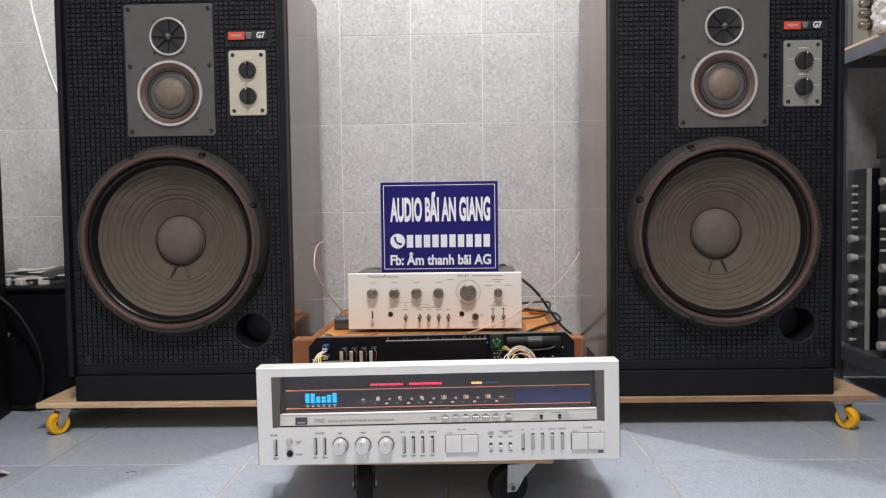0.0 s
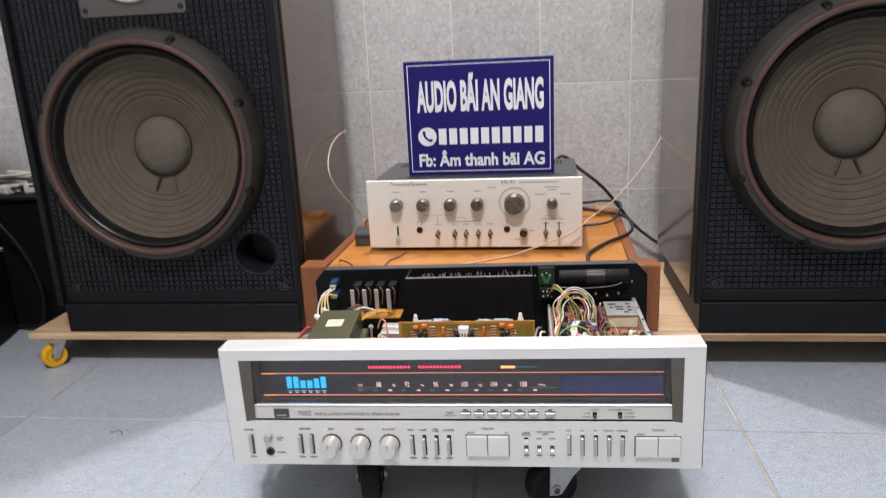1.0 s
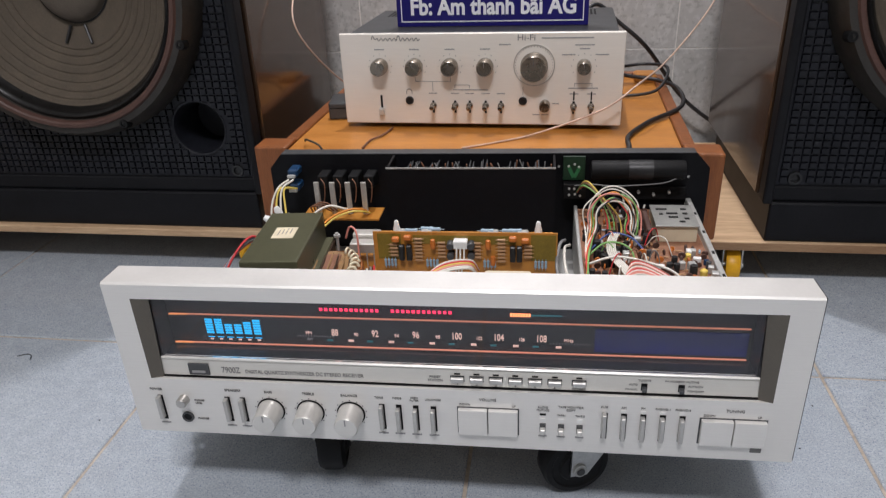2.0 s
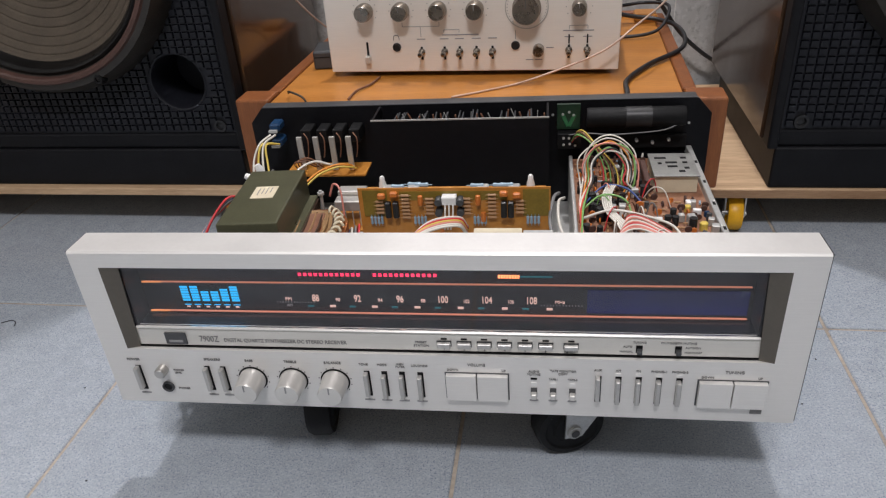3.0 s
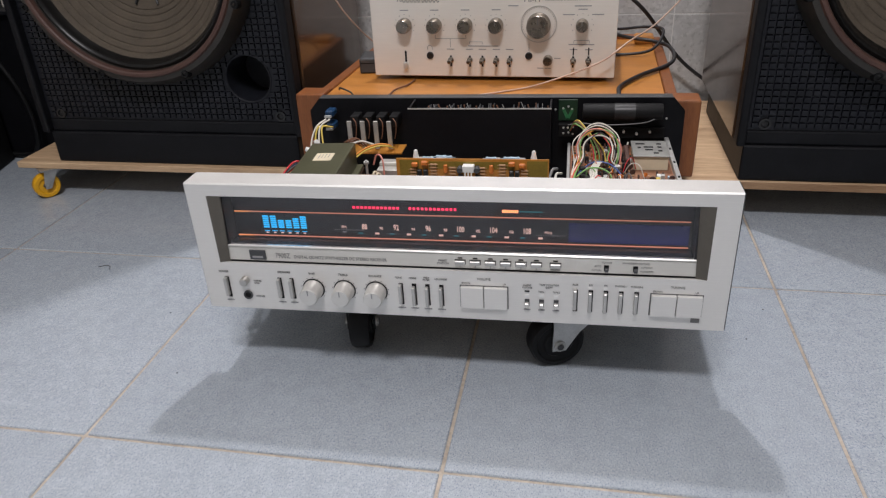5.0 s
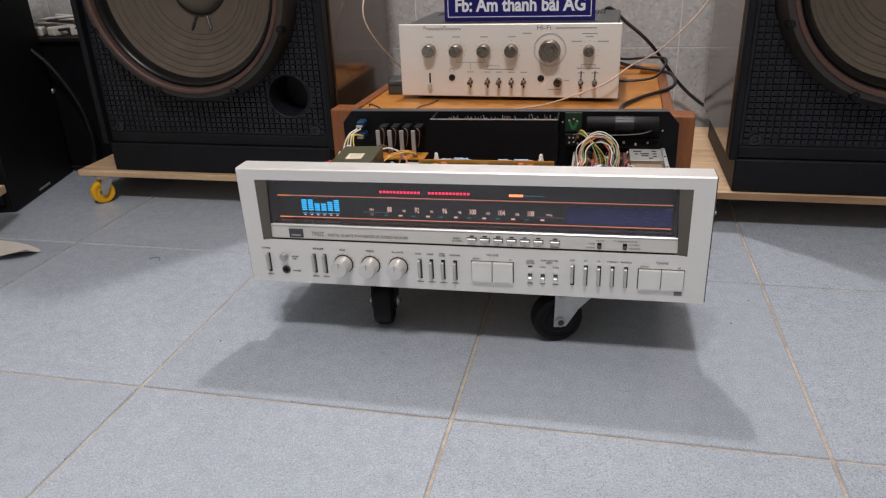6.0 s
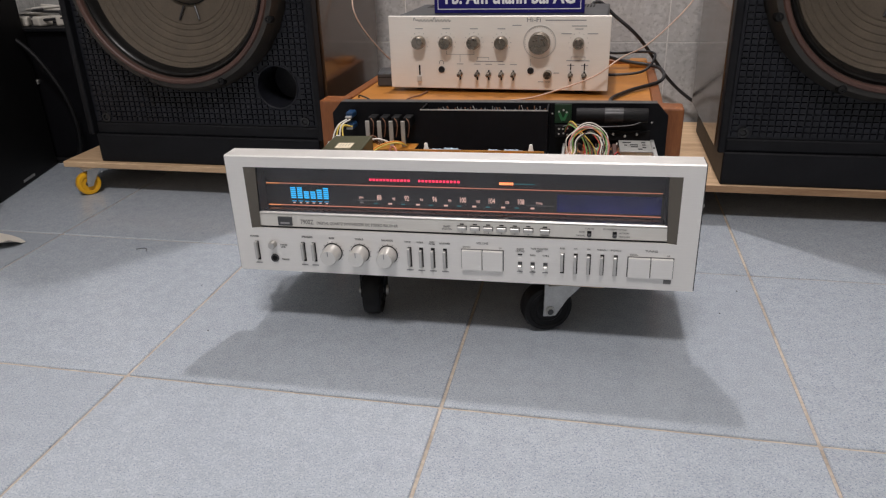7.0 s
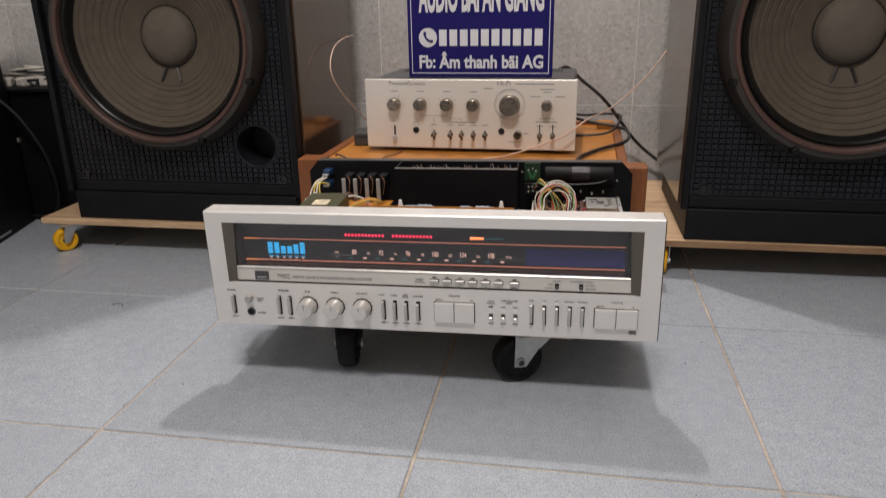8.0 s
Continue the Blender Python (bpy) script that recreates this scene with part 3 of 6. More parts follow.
def yellow_caster(parent, at, turn):
    """A small swivel caster below a board; at is the floor point under its axle."""
    m = Matrix.Translation(at) @ Matrix.Rotation(radians(turn), 4, "Z")
    ax = Matrix.Rotation(radians(90), 4, "X")
    wheel = part("wheel", lathe(bmesh.new(), [(0.007, -0.007), (0.014, -0.007), (0.016, -0.0095), (0.0215, -0.0095), (0.0235, -0.006), (0.0235, 0.006), (0.0215, 0.0095), (0.016, 0.0095), (0.014, 0.007), (0.007, 0.007)], 28, m @ Matrix.Translation((0, 0, 0.0235)) @ ax), M_YELLOW, parent, "yellow plastic wheel")
    bm = bmesh.new()
    for sy in (-1, 1):
        y0, y1 = sy * 0.0118, sy * 0.0136
        prof = [(-0.005, 0.019), (0.005, 0.019), (0.022, 0.049), (0.022, 0.0535), (0.000, 0.0535), (-0.005, 0.030)]
        lo = [bm.verts.new((x, y0, z)) for x, z in prof]
        hi = [bm.verts.new((x, y1, z)) for x, z in prof]
        bm.faces.new(lo)
        bm.faces.new(hi[::-1])
        for k in range(6):
            bm.faces.new((lo[k], lo[(k + 1) % 6], hi[(k + 1) % 6], hi[k]))
    box(bm, (0.011, 0, 0.0530), (0.024, 0.0272, 0.0018))
    box(bm, (0.013, 0, 0.0549), (0.040, 0.036, 0.0018))
    rod(bm, (0, -0.0158, 0.0235), (0, 0.0158, 0.0235), 0.0034, 10)
    bmesh.ops.recalc_face_normals(bm, faces=bm.faces)
    bm.transform(m)
    part("fork", bm, M_ZINC, wheel)


def dolly(m, width, cast, dirty=False):
    d = thing("dolly", m, "raw plank dolly on small yellow casters, carrying a loudspeaker", "dolly", "pair of dollies")
    part("board", one_box((0, 0.22, 0.0619), (width, 0.44, 0.0120), 0.0014), M_PLY, d, "raw pale plank")
    if dirty:
        part("front_edge", one_box((0, -0.0008, 0.0619), (width - 0.003, 0.0016, 0.0112)), M_DIRTYPLY, d, "dirty brown sawn edge")
    for (x, y, turn) in cast:
        yellow_caster(d, (x, y, 0), turn)
    return d


dolly(Matrix.Translation((-0.610, 1.595, 0)), 0.622, ((-0.262, 0.000, 52), (0.225, 0.020, 15), (-0.25, 0.40, 80), (0.24, 0.40, 120)))
dolly(Matrix.Translation((0.602, 1.601, 0)), 0.650, ((0.253, -0.014, 118), (-0.275, 0.019, 84), (-0.25, 0.40, 80), (0.24, 0.40, 120)), True)
SPK = loudspeaker(Matrix.Translation((-0.599, 1.615, 0.0802)))
SPK2 = copy_thing(SPK, Matrix.Translation((0.598, 1.615, 0.0802)))
for ob in SPK2.children:  # same plate metal, its duller look in the light painted as a darker colour
    if ob.name.startswith("control_plate"):
        ob.data = ob.data.copy()
        ob.data.materials[0] = M_DULLMETAL
        tagged(ob, "champagne level control plate in a darker, shaded tone")

# ---- receiver pulled out of its wooden case ----
REC = thing("stereo_receiver", Matrix.Translation((-0.0155, 1.1365, 0.0905)) @ Matrix.Rotation(radians(0.7), 4, "Z") @ Matrix.Rotation(radians(-0.55), 4, "Y"),
            "silver vintage stereo receiver with glowing dial and open wired chassis", "stereo receiver")


def receiver_front():
    W, H, D = 0.5585, 0.1525, 0.030
    ox, z0, z1 = 0.2565, 0.0585, 0.138
    f = part("front_panel", one_box((0, D / 2, z0 / 2), (W, D, z0)), M_SILVER, REC, "brushed silver aluminium front panel")
    bm = bmesh.new()
    vs = [bm.verts.new(v) for v in ((-W / 2, 0, z1), (W / 2, 0, z1), (W / 2, 0, H - 0.0015), (W / 2, 0.0015, H), (W / 2, D, H), (W / 2, D, z1), (-W / 2, 0, H - 0.0015), (-W / 2, 0.0015, H), (-W / 2, D, H), (-W / 2, D, z1))]
    a, b, c, d, e, g, c2, d2, e2, g2 = vs
    for q in ((a, b, c, c2), (c2, c, d, d2), (d2, d, e, e2), (e2, e, g, g2), (g2, g, b, a), (b, g, e, d, c), (a, c2, d2, e2, g2)):
        bm.faces.new(q)
    bmesh.ops.recalc_face_normals(bm, faces=bm.faces)
    part("top_rail", bm, M_SILVER, f)
    for sx in (-1, 1):
        part("side_stile", one_box((sx * (W / 2 + ox) / 2, D / 2, (z0 + z1) / 2), (W / 2 - ox, D, z1 - z0)), M_SILVER, f)
        # sloping end pieces of the dial opening
        bm = bmesh.new()
        p = [(ox, -0.0004, z0), (ox, -0.0004, z1), (ox - 0.0145, 0.0028, z1), (ox - 0.0105, 0.0028, z0), (ox, 0.026, z0), (ox, 0.026, z1)]
        v = [bm.verts.new((sx * x, y, z)) for x, y, z in p]
        for q in ((0, 3, 2, 1), (1, 2, 5), (0, 4, 3), (2, 3, 4, 5), (0, 1, 5, 4)):
            bm.faces.new([v[k] for k in q])
        bmesh.ops.recalc_face_normals(bm, faces=bm.faces)
        part("end_piece", bm, M_BRONZECAP, f, "dark bronze end piece of the dial window")
    part("side_trim", one_box((W / 2 + 0.0007, D / 2 + 0.001, H / 2), (0.0014, D - 0.001, H - 0.001), 0.0004), M_RUBBER, f)
    part("side_trim", one_box((-W / 2 - 0.0007, D / 2 + 0.001, H / 2), (0.0014, D - 0.001, H - 0.001), 0.0004), M_RUBBER, f)
    # silver strip below the dial
    st = part("button_strip", one_box((0, 0.0095, 0.0682), (2 * ox - 0.019, 0.011, 0.0168), 0.0006), M_SILVER2, f, "bright strip with preset buttons")
    part("strip_ledge", one_box((0, 0.0060, 0.0779), (2 * ox - 0.022, 0.0060, 0.0024), 0.0008), M_SILVERTOP, st)
    part("groove", one_box((0, 0.0075, 0.0590), (2 * ox - 0.019, 0.009, 0.0012)), M_DARK, f)
    # dial
    dl = part("dial", one_box((0, 0.0285, 0.107), (2 * ox - 0.016, 0.004, 0.0615)), M_DISPLAY, f, "black dial with lit scale and meters")
    part("dial_top_lip", one_box((0, 0.0165, 0.1370), (2 * ox - 0.020, 0.020, 0.0018)), M_LIP, dl)
    part("dial_bottom_lip", one_box((0, 0.0185, 0.0785), (2 * ox - 0.020, 0.017, 0.0018)), M_LIP, dl)
    for sx in (-1, 1):
        part("dial_wall", one_box((sx * 0.2494, 0.0155, 0.1075), (0.0135, 0.0215, 0.0590)), M_DISPLAY, dl)
    gl = part("dial_glass", one_box((0, 0.0052, 0.1080), (2 * ox - 0.018, 0.002, 0.0565)), M_GLASS, dl, "clear dial glass")
    gl.visible_shadow = False
    Y = 0.0258
    for z in (0.1105, 0.0818):
        part("lit_line", one_box((0.0005, Y - 0.002, z), (0.477, 0.002, 0.0005)), G_LINE, dl, "thin red edge-lit line")
        # emissive wedge added to draw the orange glow at the line's left end
        lamp = bmesh.new()
        vs = [lamp.verts.new(v) for v in ((-0.2395, Y - 0.0035, z - 0.0003), (-0.2395, Y - 0.0035, z + 0.0009), (-0.2225, Y - 0.0030, z + 0.0004), (-0.2225, Y - 0.0030, z - 0.0004))]
        lamp.faces.new(vs[::-1])
        r = bmesh.ops.extrude_face_region(lamp, geom=list(lamp.faces))
        bmesh.ops.translate(lamp, verts=[q for q in r["geom"] if isinstance(q, bmesh.types.BMVert)], vec=(0, 0.001, 0))
        bmesh.ops.recalc_face_normals(lamp, faces=lamp.faces)
        part("line_lamp", lamp, G_AMBER, dl, "amber glow at the end of the line")
    seg = mesh_of("meter_segment", one_box((0, 0, 0), (0.0064, 0.0006, 0.0017)), G_CYAN)
    for k, h in enumerate((6, 6, 4, 4, 5, 6)):
        x = -0.2065 + 0.0086 * k
        for j in range(h):
            again("meter_segment", seg, dl, Matrix.Translation((x, Y, 0.0912 + 0.00255 * j)))
        part("meter_line", one_box((x, Y, 0.0866), (0.0058, 0.0006, 0.0005)), G_CYAN, dl)
        part("meter_caption", one_box((x, Y, 0.0845), (0.0028, 0.0006, 0.0012)), G_PINK, dl)
    dot = mesh_of("level_lamp", one_box((0, 0, 0), (0.0026, 0.0006, 0.0028), 0.0002), G_RED)
    for x0 in (-0.1045, -0.0435):
        for k in range(12):
            again("level_lamp", dot, dl, Matrix.Translation((x0 + 0.00435 * k, Y, 0.1172)))
    oseg = mesh_of("signal_lamp", one_box((0, 0, 0), (0.0016, 0.0006, 0.0028)), G_ORANGE)
    for k in range(8):
        again("signal_lamp", oseg, dl, Matrix.Translation((0.0540 + 0.0021 * k, Y, 0.1166)))
    part("signal_line", one_box((0.0815, Y, 0.1166), (0.026, 0.0006, 0.0011)), G_TEAL, dl)
    for k in range(6):
        x = -0.0950 + 0.0348 * k
        word("dial_number", str(88 + 4 * k), (x, Y, 0.0942), 0.0090, G_PINK, dl, 0.0056 if k < 3 else 0.0076, 0.0001)
        if k < 5:
            word("dial_number", str(90 + 4 * k), (x + 0.0185, Y, 0.0930), 0.0046, G_PINK, dl, 0.0036 if k < 3 else 0.0044)
        part("dial_bar", one_box((x + 0.0135, Y, 0.0868), (0.0046, 0.0006, 0.0019)), G_PINK, dl)
        part("dial_bar", one_box((x - 0.0050, Y, 0.0866), (0.0050, 0.0006, 0.0015)), G_TEAL, dl)
    word("dial_letters", "FM", (-0.1180, Y, 0.0933), 0.0045, G_PINK, dl)
    word("dial_letters", "MHz", (0.1005, Y, 0.0933), 0.0040, G_PINK, dl)
    word("dial_letters", "AM", (-0.1180, Y, 0.0872), 0.0036, M_GREYPRINT, dl)
    for x0, n in ((-0.128, 14), (0.086, 14)):
        for k in range(n):
            part("scale_dot", one_box((x0 + 0.0024 * k, Y, 0.0902), (0.0007, 0.0006, 0.0010)), M_GREYPRINT, dl)
    part("counter_window", one_box((0.1800, Y, 0.0945), (0.118, 0.0008, 0.0215)), M_WINDOW, dl, "dark blue unlit counter window")
    # strip: badge, words, presets, switches
    lg = part("maker_plate", one_box((-0.2125, 0.0032, 0.0676), (0.0185, 0.0014, 0.0115), 0.0003), M_GREYBOX, st, "small dark maker's plate")
    part("plate_mark", one_box((-0.2125, 0.0023, 0.0654), (0.012, 0.0006, 0.0022)), M_GREYPRINT, lg)
    word("model_letters", "7900Z", (-0.1840, 0.0038, 0.0669), 0.0085, M_DARKPRINT, st, 0.0165)
    word("model_words", "DIGITAL QUARTZ SYNTHESIZER DC STEREO RECEIVER", (-0.1195, 0.0038, 0.0662), 0.0050, M_DARKPRINT, st, 0.103)
    word("caption", "PRESET", (-0.0075, 0.0038, 0.0684), 0.0030, M_DARKPRINT, st)
    word("caption", "STATION", (-0.0075, 0.0038, 0.0650), 0.0030, M_DARKPRINT, st)
    for k in range(7):
        x = 0.0108 + 0.01575 * k + (0.0035 if k == 6 else 0)
        part("button_slot", one_box((x, 0.0038, 0.0676), (0.0116, 0.0006, 0.0056)), M_GREYBOX, st)
        part("preset_button", one_box((x, 0.0015, 0.0676), (0.0106, 0.0032, 0.0046), 0.0005), M_LEVER, st)
        part("tell_tale", one_box((x, 0.0038, 0.0722), (0.0048, 0.0006, 0.0012)), M_DARK, st)
        if k < 6:
            word("caption", str(k + 1), (x, 0.0038, 0.0619), 0.0030, M_DARKPRINT, st)
    word("caption", "MEMORY", (0.1088, 0.0038, 0.0616), 0.0026, M_DARKPRINT, st)
    for x in (0.1595, 0.1880):
        part("switch_slot", one_box((x, 0.0038, 0.0662), (0.0048, 0.0006, 0.0066)), M_DARK, st)
        part("slide_switch", one_box((x, 0.0020, 0.0652), (0.0036, 0.005, 0.0034), 0.0003), M_GREYBOX, st)
    word("caption", "TUNING", (0.1595, 0.0038, 0.0724), 0.0026, M_DARKPRINT, st)
    word("caption", "AUTO", (0.1510, 0.0038, 0.0682), 0.0024, M_DARKPRINT, st)
    word("caption", "MANUAL", (0.1500, 0.0038, 0.0636), 0.0024, M_DARKPRINT, st)
    word("caption", "FM MODE/FM MUTING", (0.1880, 0.0038, 0.0724), 0.0026, M_DARKPRINT, st)
    word("caption", "AUTO/ON", (0.1985, 0.0038, 0.0682), 0.0024, M_DARKPRINT, st)
    word("caption", "MONO/OFF", (0.1990, 0.0038, 0.0636), 0.0024, M_DARKPRINT, st)
    # lower row of controls
    def lever(x, z, up, h=0.029):
        # dark strip for the slot, offset to paint the shade on the lever's right
        part("lever_slot", one_box((x + 0.0006, -0.0002, z), (0.0046, 0.0008, h - 0.003)), M_DARK, f)
        part("lever", one_box((x, -0.0030, z + up), (0.0034, 0.0055, h - 0.006), 0.0005), M_LEVER, f, "narrow steel lever switch")
    lever(-0.2535, 0.0275, 0.0015)
    for x in (-0.1915, -0.1775):
        lever(x, 0.0285, 0.001)
    for x in (-0.0545, -0.0400, -0.0255, -0.0105):
        lever(x, 0.0280, 0.001 if x < -0.05 else -0.001)
    for k in range(5):
        lever(0.1295 + 0.01515 * k, 0.0290, 0.0 if k else 0.0025)
    for x, t in ((-0.1525, "BASS"), (-0.1172, "TREBLE"), (-0.0815, "BALANCE")):
        kn = part("tone_knob", turned([(0.0112, 0.0), (0.0112, 0.006), (0.0105, 0.007), (0.0103, 0.0185), (0.0094, 0.0198), (0.0, 0.0202)], (x, 0, 0.0295), 36), M_SILVERTOP, f, "round silver tone knob")
        part("knob_gap", turned([(0.0124, 0.0), (0.0124, 0.0007), (0.0, 0.0007)], (x, 0, 0.0295), 36), M_DARK, kn)
        part("pointer", one_box((x, -0.0203, 0.0355), (0.0010, 0.0006, 0.006)), M_GREYPRINT, kn)
        word("caption", t, (x, -0.0004, 0.0485), 0.0033, M_DARKPRINT, f)
        for k in range(11):
            a = radians(-40 + 26 * k)
            part("scale_dot", one_box((x + 0.0138 * math.cos(a), -0.0003, 0.0295 + 0.0138 * math.sin(a)), (0.0008, 0.0006, 0.0008)), M_DARKPRINT, f)
    part("level_knob", turned([(0.0050, 0.0), (0.0048, 0.0065), (0.0040, 0.0078), (0.0, 0.0080)], (-0.2310, 0, 0.0370), 24), M_CHROME, f)
    part("headphone_jack", turned([(0.0054, 0.0), (0.0052, 0.0018), (0.0042, 0.0020), (0.0037, 0.0008), (0.0030, 0.0008)], (-0.2310, 0, 0.0180), 24), M_GREYBOX, f, "dark headphone socket")
    part("jack_hole", turned([(0.0034, 0.0), (0.0033, 0.0010), (0.0, 0.0010)], (-0.2310, 0, 0.0180), 20), M_DARK, f)
    for x, w, h in ((0.0230, 0.0250, 0.0258), (0.2172, 0.0252, 0.0245)):
        part("rocker_bezel", one_box((x + 0.0125, -0.0002, 0.0285), (2 * w + 0.0012, 0.0008, h + 0.0014)), M_GREYBOX, f)
        for k in (0, 1):
            part("rocker_button", one_box((x + w * k, -0.0022, 0.0285), (w - 0.0008, 0.0046, h), 0.0006, 2), M_SILVER, f, "square silver push button")
    for x in (0.0805, 0.0955, 0.1105):
        part("switch_slot", one_box((x, -0.0002, 0.0240), (0.0050, 0.0008, 0.0085)), M_GREYBOX, f)
        part("slide_switch", one_box((x, -0.0026, 0.0222), (0.0044, 0.0046, 0.0052), 0.0006), M_SILVERTOP, f)
        part("tell_tale", one_box((x, -0.0002, 0.0320), (0.0044, 0.0008, 0.0036)), M_WHITE, f)
    part("tell_tale", one_box((0.0805, -0.0004, 0.0378), (0.0050, 0.0008, 0.0014)), M_DARK, f)
    for t, x, z, sz in (("POWER", -0.2550, 0.0470, 0.0033), ("SPEAKERS", -0.1845, 0.0488, 0.0033), ("TONE", -0.0560, 0.0478, 0.0028), ("MODE", -0.0405, 0.0478, 0.0028), ("HIGH", -0.0258, 0.0490, 0.0026),
                        ("FILTER", -0.0258, 0.0462, 0.0026), ("LOUDNESS", -0.0100, 0.0478, 0.0027), ("VOLUME", 0.0355, 0.0500, 0.0036), ("DOWN", 0.0165, 0.0446, 0.0027), ("UP", 0.0570, 0.0446, 0.0027), ("AUDIO", 0.0805, 0.0450, 0.0027),
                        ("MUTING", 0.0805, 0.0420, 0.0027), ("TAPE MONITOR", 0.1030, 0.0460, 0.0028), ("COPY", 0.1030, 0.0430, 0.0028), ("TAPE-1", 0.0955, 0.0375, 0.0024), ("TAPE-2", 0.1105, 0.0375, 0.0024), ("AUX", 0.1295, 0.0480, 0.0028), ("AM", 0.1447, 0.0480, 0.0028), ("FM", 0.1598, 0.0480, 0.0028),
                        ("PHONO-1", 0.1750, 0.0480, 0.0027), ("PHONO-2", 0.1905, 0.0480, 0.0027), ("TUNING", 0.2300, 0.0490, 0.0036), ("DOWN", 0.2110, 0.0437, 0.0027), ("UP", 0.2490, 0.0437, 0.0027), ("PHONES", -0.2170, 0.0165, 0.0027), ("PHONES", -0.2170, 0.0365, 0.0024), ("LEVEL", -0.2180, 0.0335, 0.0024)):
        word("caption", t, (x, -0.0004, z), sz, M_DARKPRINT, f)
    for x in (-0.2535, -0.1915, -0.1775, -0.0545, -0.0400, -0.0255, -0.0105):
        part("caption_bar", one_box((x, -0.0003, 0.0105), (0.0085, 0.0006, 0.0013)), M_GREYPRINT, f)
    for x in (0.0805, 0.0955, 0.1105):
        part("caption_bar", one_box((x, -0.0003, 0.0155), (0.0070, 0.0006, 0.0013)), M_GREYPRINT, f)
    part("maker_mark", one_box((0.2500, -0.0003, 0.0112), (0.0085, 0.0007, 0.0050)), M_DARKPRINT, f)
    for k in range(4):
        part("lit_tab", one_box((0.1447 + 0.01515 * k, -0.0002, 0.0440), (0.0040, 0.0008, 0.0026)), M_WHITE, f)


receiver_front()


def resistor(colour):
    bm = bmesh.new()
    lathe(bm, [(0, -0.004), (0.0013, -0.004), (0.0016, -0.003), (0.0013, -0.0015), (0.0013, 0.0015), (0.0016, 0.003), (0.0013, 0.004), (0, 0.004)], 8, Matrix.Rotation(radians(90), 4, "Y"))
    rod(bm, (-0.0065, 0, 0), (0.0065, 0, 0), 0.0003, 5)
    return mesh_of("resistor", bm, colour)


def can_capacitor(r, h, top):
    bm = lathe(bmesh.new(), [(0, 0), (r, 0), (r, h * 0.85), (r * 0.93, h * 0.88), (r, h * 0.92), (r, h), (r * 0.9, h), (0, h * 0.99)], 14)
    return mesh_of("capacitor", bm, top)


def receiver_inside():
    rnd = random.Random(7)
    ch = part("chassis", one_box((0, 0.20, 0.004), (0.512, 0.335, 0.004)), M_STEEL, REC, "open steel chassis pan")
    for x in (-0.254, 0.254):
        part("side_rail", one_box((x, 0.20, 0.030 if x < 0 else 0.041), (0.003 if x < 0 else 0.006, 0.335, 0.050 if x < 0 else 0.074), 0.0008), M_STEEL, ch)
    rail_r = part("board_rail", one_box((0.1185, 0.205, 0.045), (0.004, 0.285, 0.062), 0.0008), M_STEEL, ch)
    part("cross_rail", one_box((0, 0.036, 0.050), (0.50, 0.003, 0.085), 0.0008), M_STEEL, ch)
    for k in range(5):
        part("rail_slot", one_box((0.2540, 0.12 + 0.05 * k, 0.0781), (0.0026, 0.006, 0.0006)), M_DARK, ch)
    # rear panel with bevelled top corners
    bm = bmesh.new()
    pts = [(-0.270, 0.004), (0.276, 0.004), (0.276, 0.116), (0.260, 0.1345), (-0.254, 0.1345), (-0.270, 0.116)]
    lo = [bm.verts.new((x, 0.369, z)) for x, z in pts]
    hi = [bm.verts.new((x, 0.373, z)) for x, z in pts]
    bm.faces.new(lo)
    bm.faces.new(hi[::-1])
    for k in range(6):
        bm.faces.new((lo[k], lo[(k + 1) % 6], hi[(k + 1) % 6], hi[k]))
    bmesh.ops.recalc_face_normals(bm, faces=bm.faces)
    rp = part("rear_panel", bm, M_BLACKSTEEL, REC, "black steel rear panel")
    part("panel_flange", one_box((0.003, 0.3775, 0.1350), (0.512, 0.0170, 0.0014), 0.0004), M_GREYBOX, rp, "folded grey top edge of the panel")
    scr = mesh_of("panel_screw", turned([(0.0016, 0), (0.0014, 0.001), (0, 0.0012)], n=8), M_STEEL)
    for x, z in ((0.252, 0.070), (0.252, 0.105), (0.098, 0.118), (-0.262, 0.09), (0.252, 0.03)):
        again("panel_screw", scr, rp, Matrix.Translation((x, 0.369, z)))
    # heat sink
    hs = part("heat_sink", one_box((-0.0065, 0.3195, 0.070), (0.200, 0.003, 0.129)), M_BLACKSTEEL, REC, "black finned heat sink")
    part("sink_edge", one_box((-0.0065, 0.3180, 0.1345), (0.200, 0.0015, 0.0016)), M_STEEL, hs)
    for sx in (-1, 1):
        part("sink_end", one_box((-0.0065 + sx * 0.0985, 0.343, 0.072), (0.0025, 0.044, 0.125)), M_BLACKSTEEL, hs)
    fin = mesh_of("fin", one_box((0, 0.345, 0.068), (0.0014, 0.044, 0.118)), M_GREYBOX)
    lead = mesh_of("transistor_lead", one_box((0, 0.332, 0.126), (0.0016, 0.0024, 0.017), 0.0004), M_WIREBROWN)
    pale = mesh_of("transistor_lead", one_box((0, 0.332, 0.126), (0.0008, 0.0016, 0.019)), M_STEEL)
    dark = mesh_of("sink_floor", one_box((-0.0065, 0.343, 0.058), (0.194, 0.042, 0.10)), M_DARK)
    again("sink_floor", dark, hs, Matrix())
    for k in range(23):
        x = -0.098 + 0.0083 * k
        again("fin", fin, hs, Matrix.Translation((x, 0, rnd.uniform(-0.003, 0.001))) @ Matrix.Rotation(radians(rnd.uniform(-3, 3)), 4, "Z"))
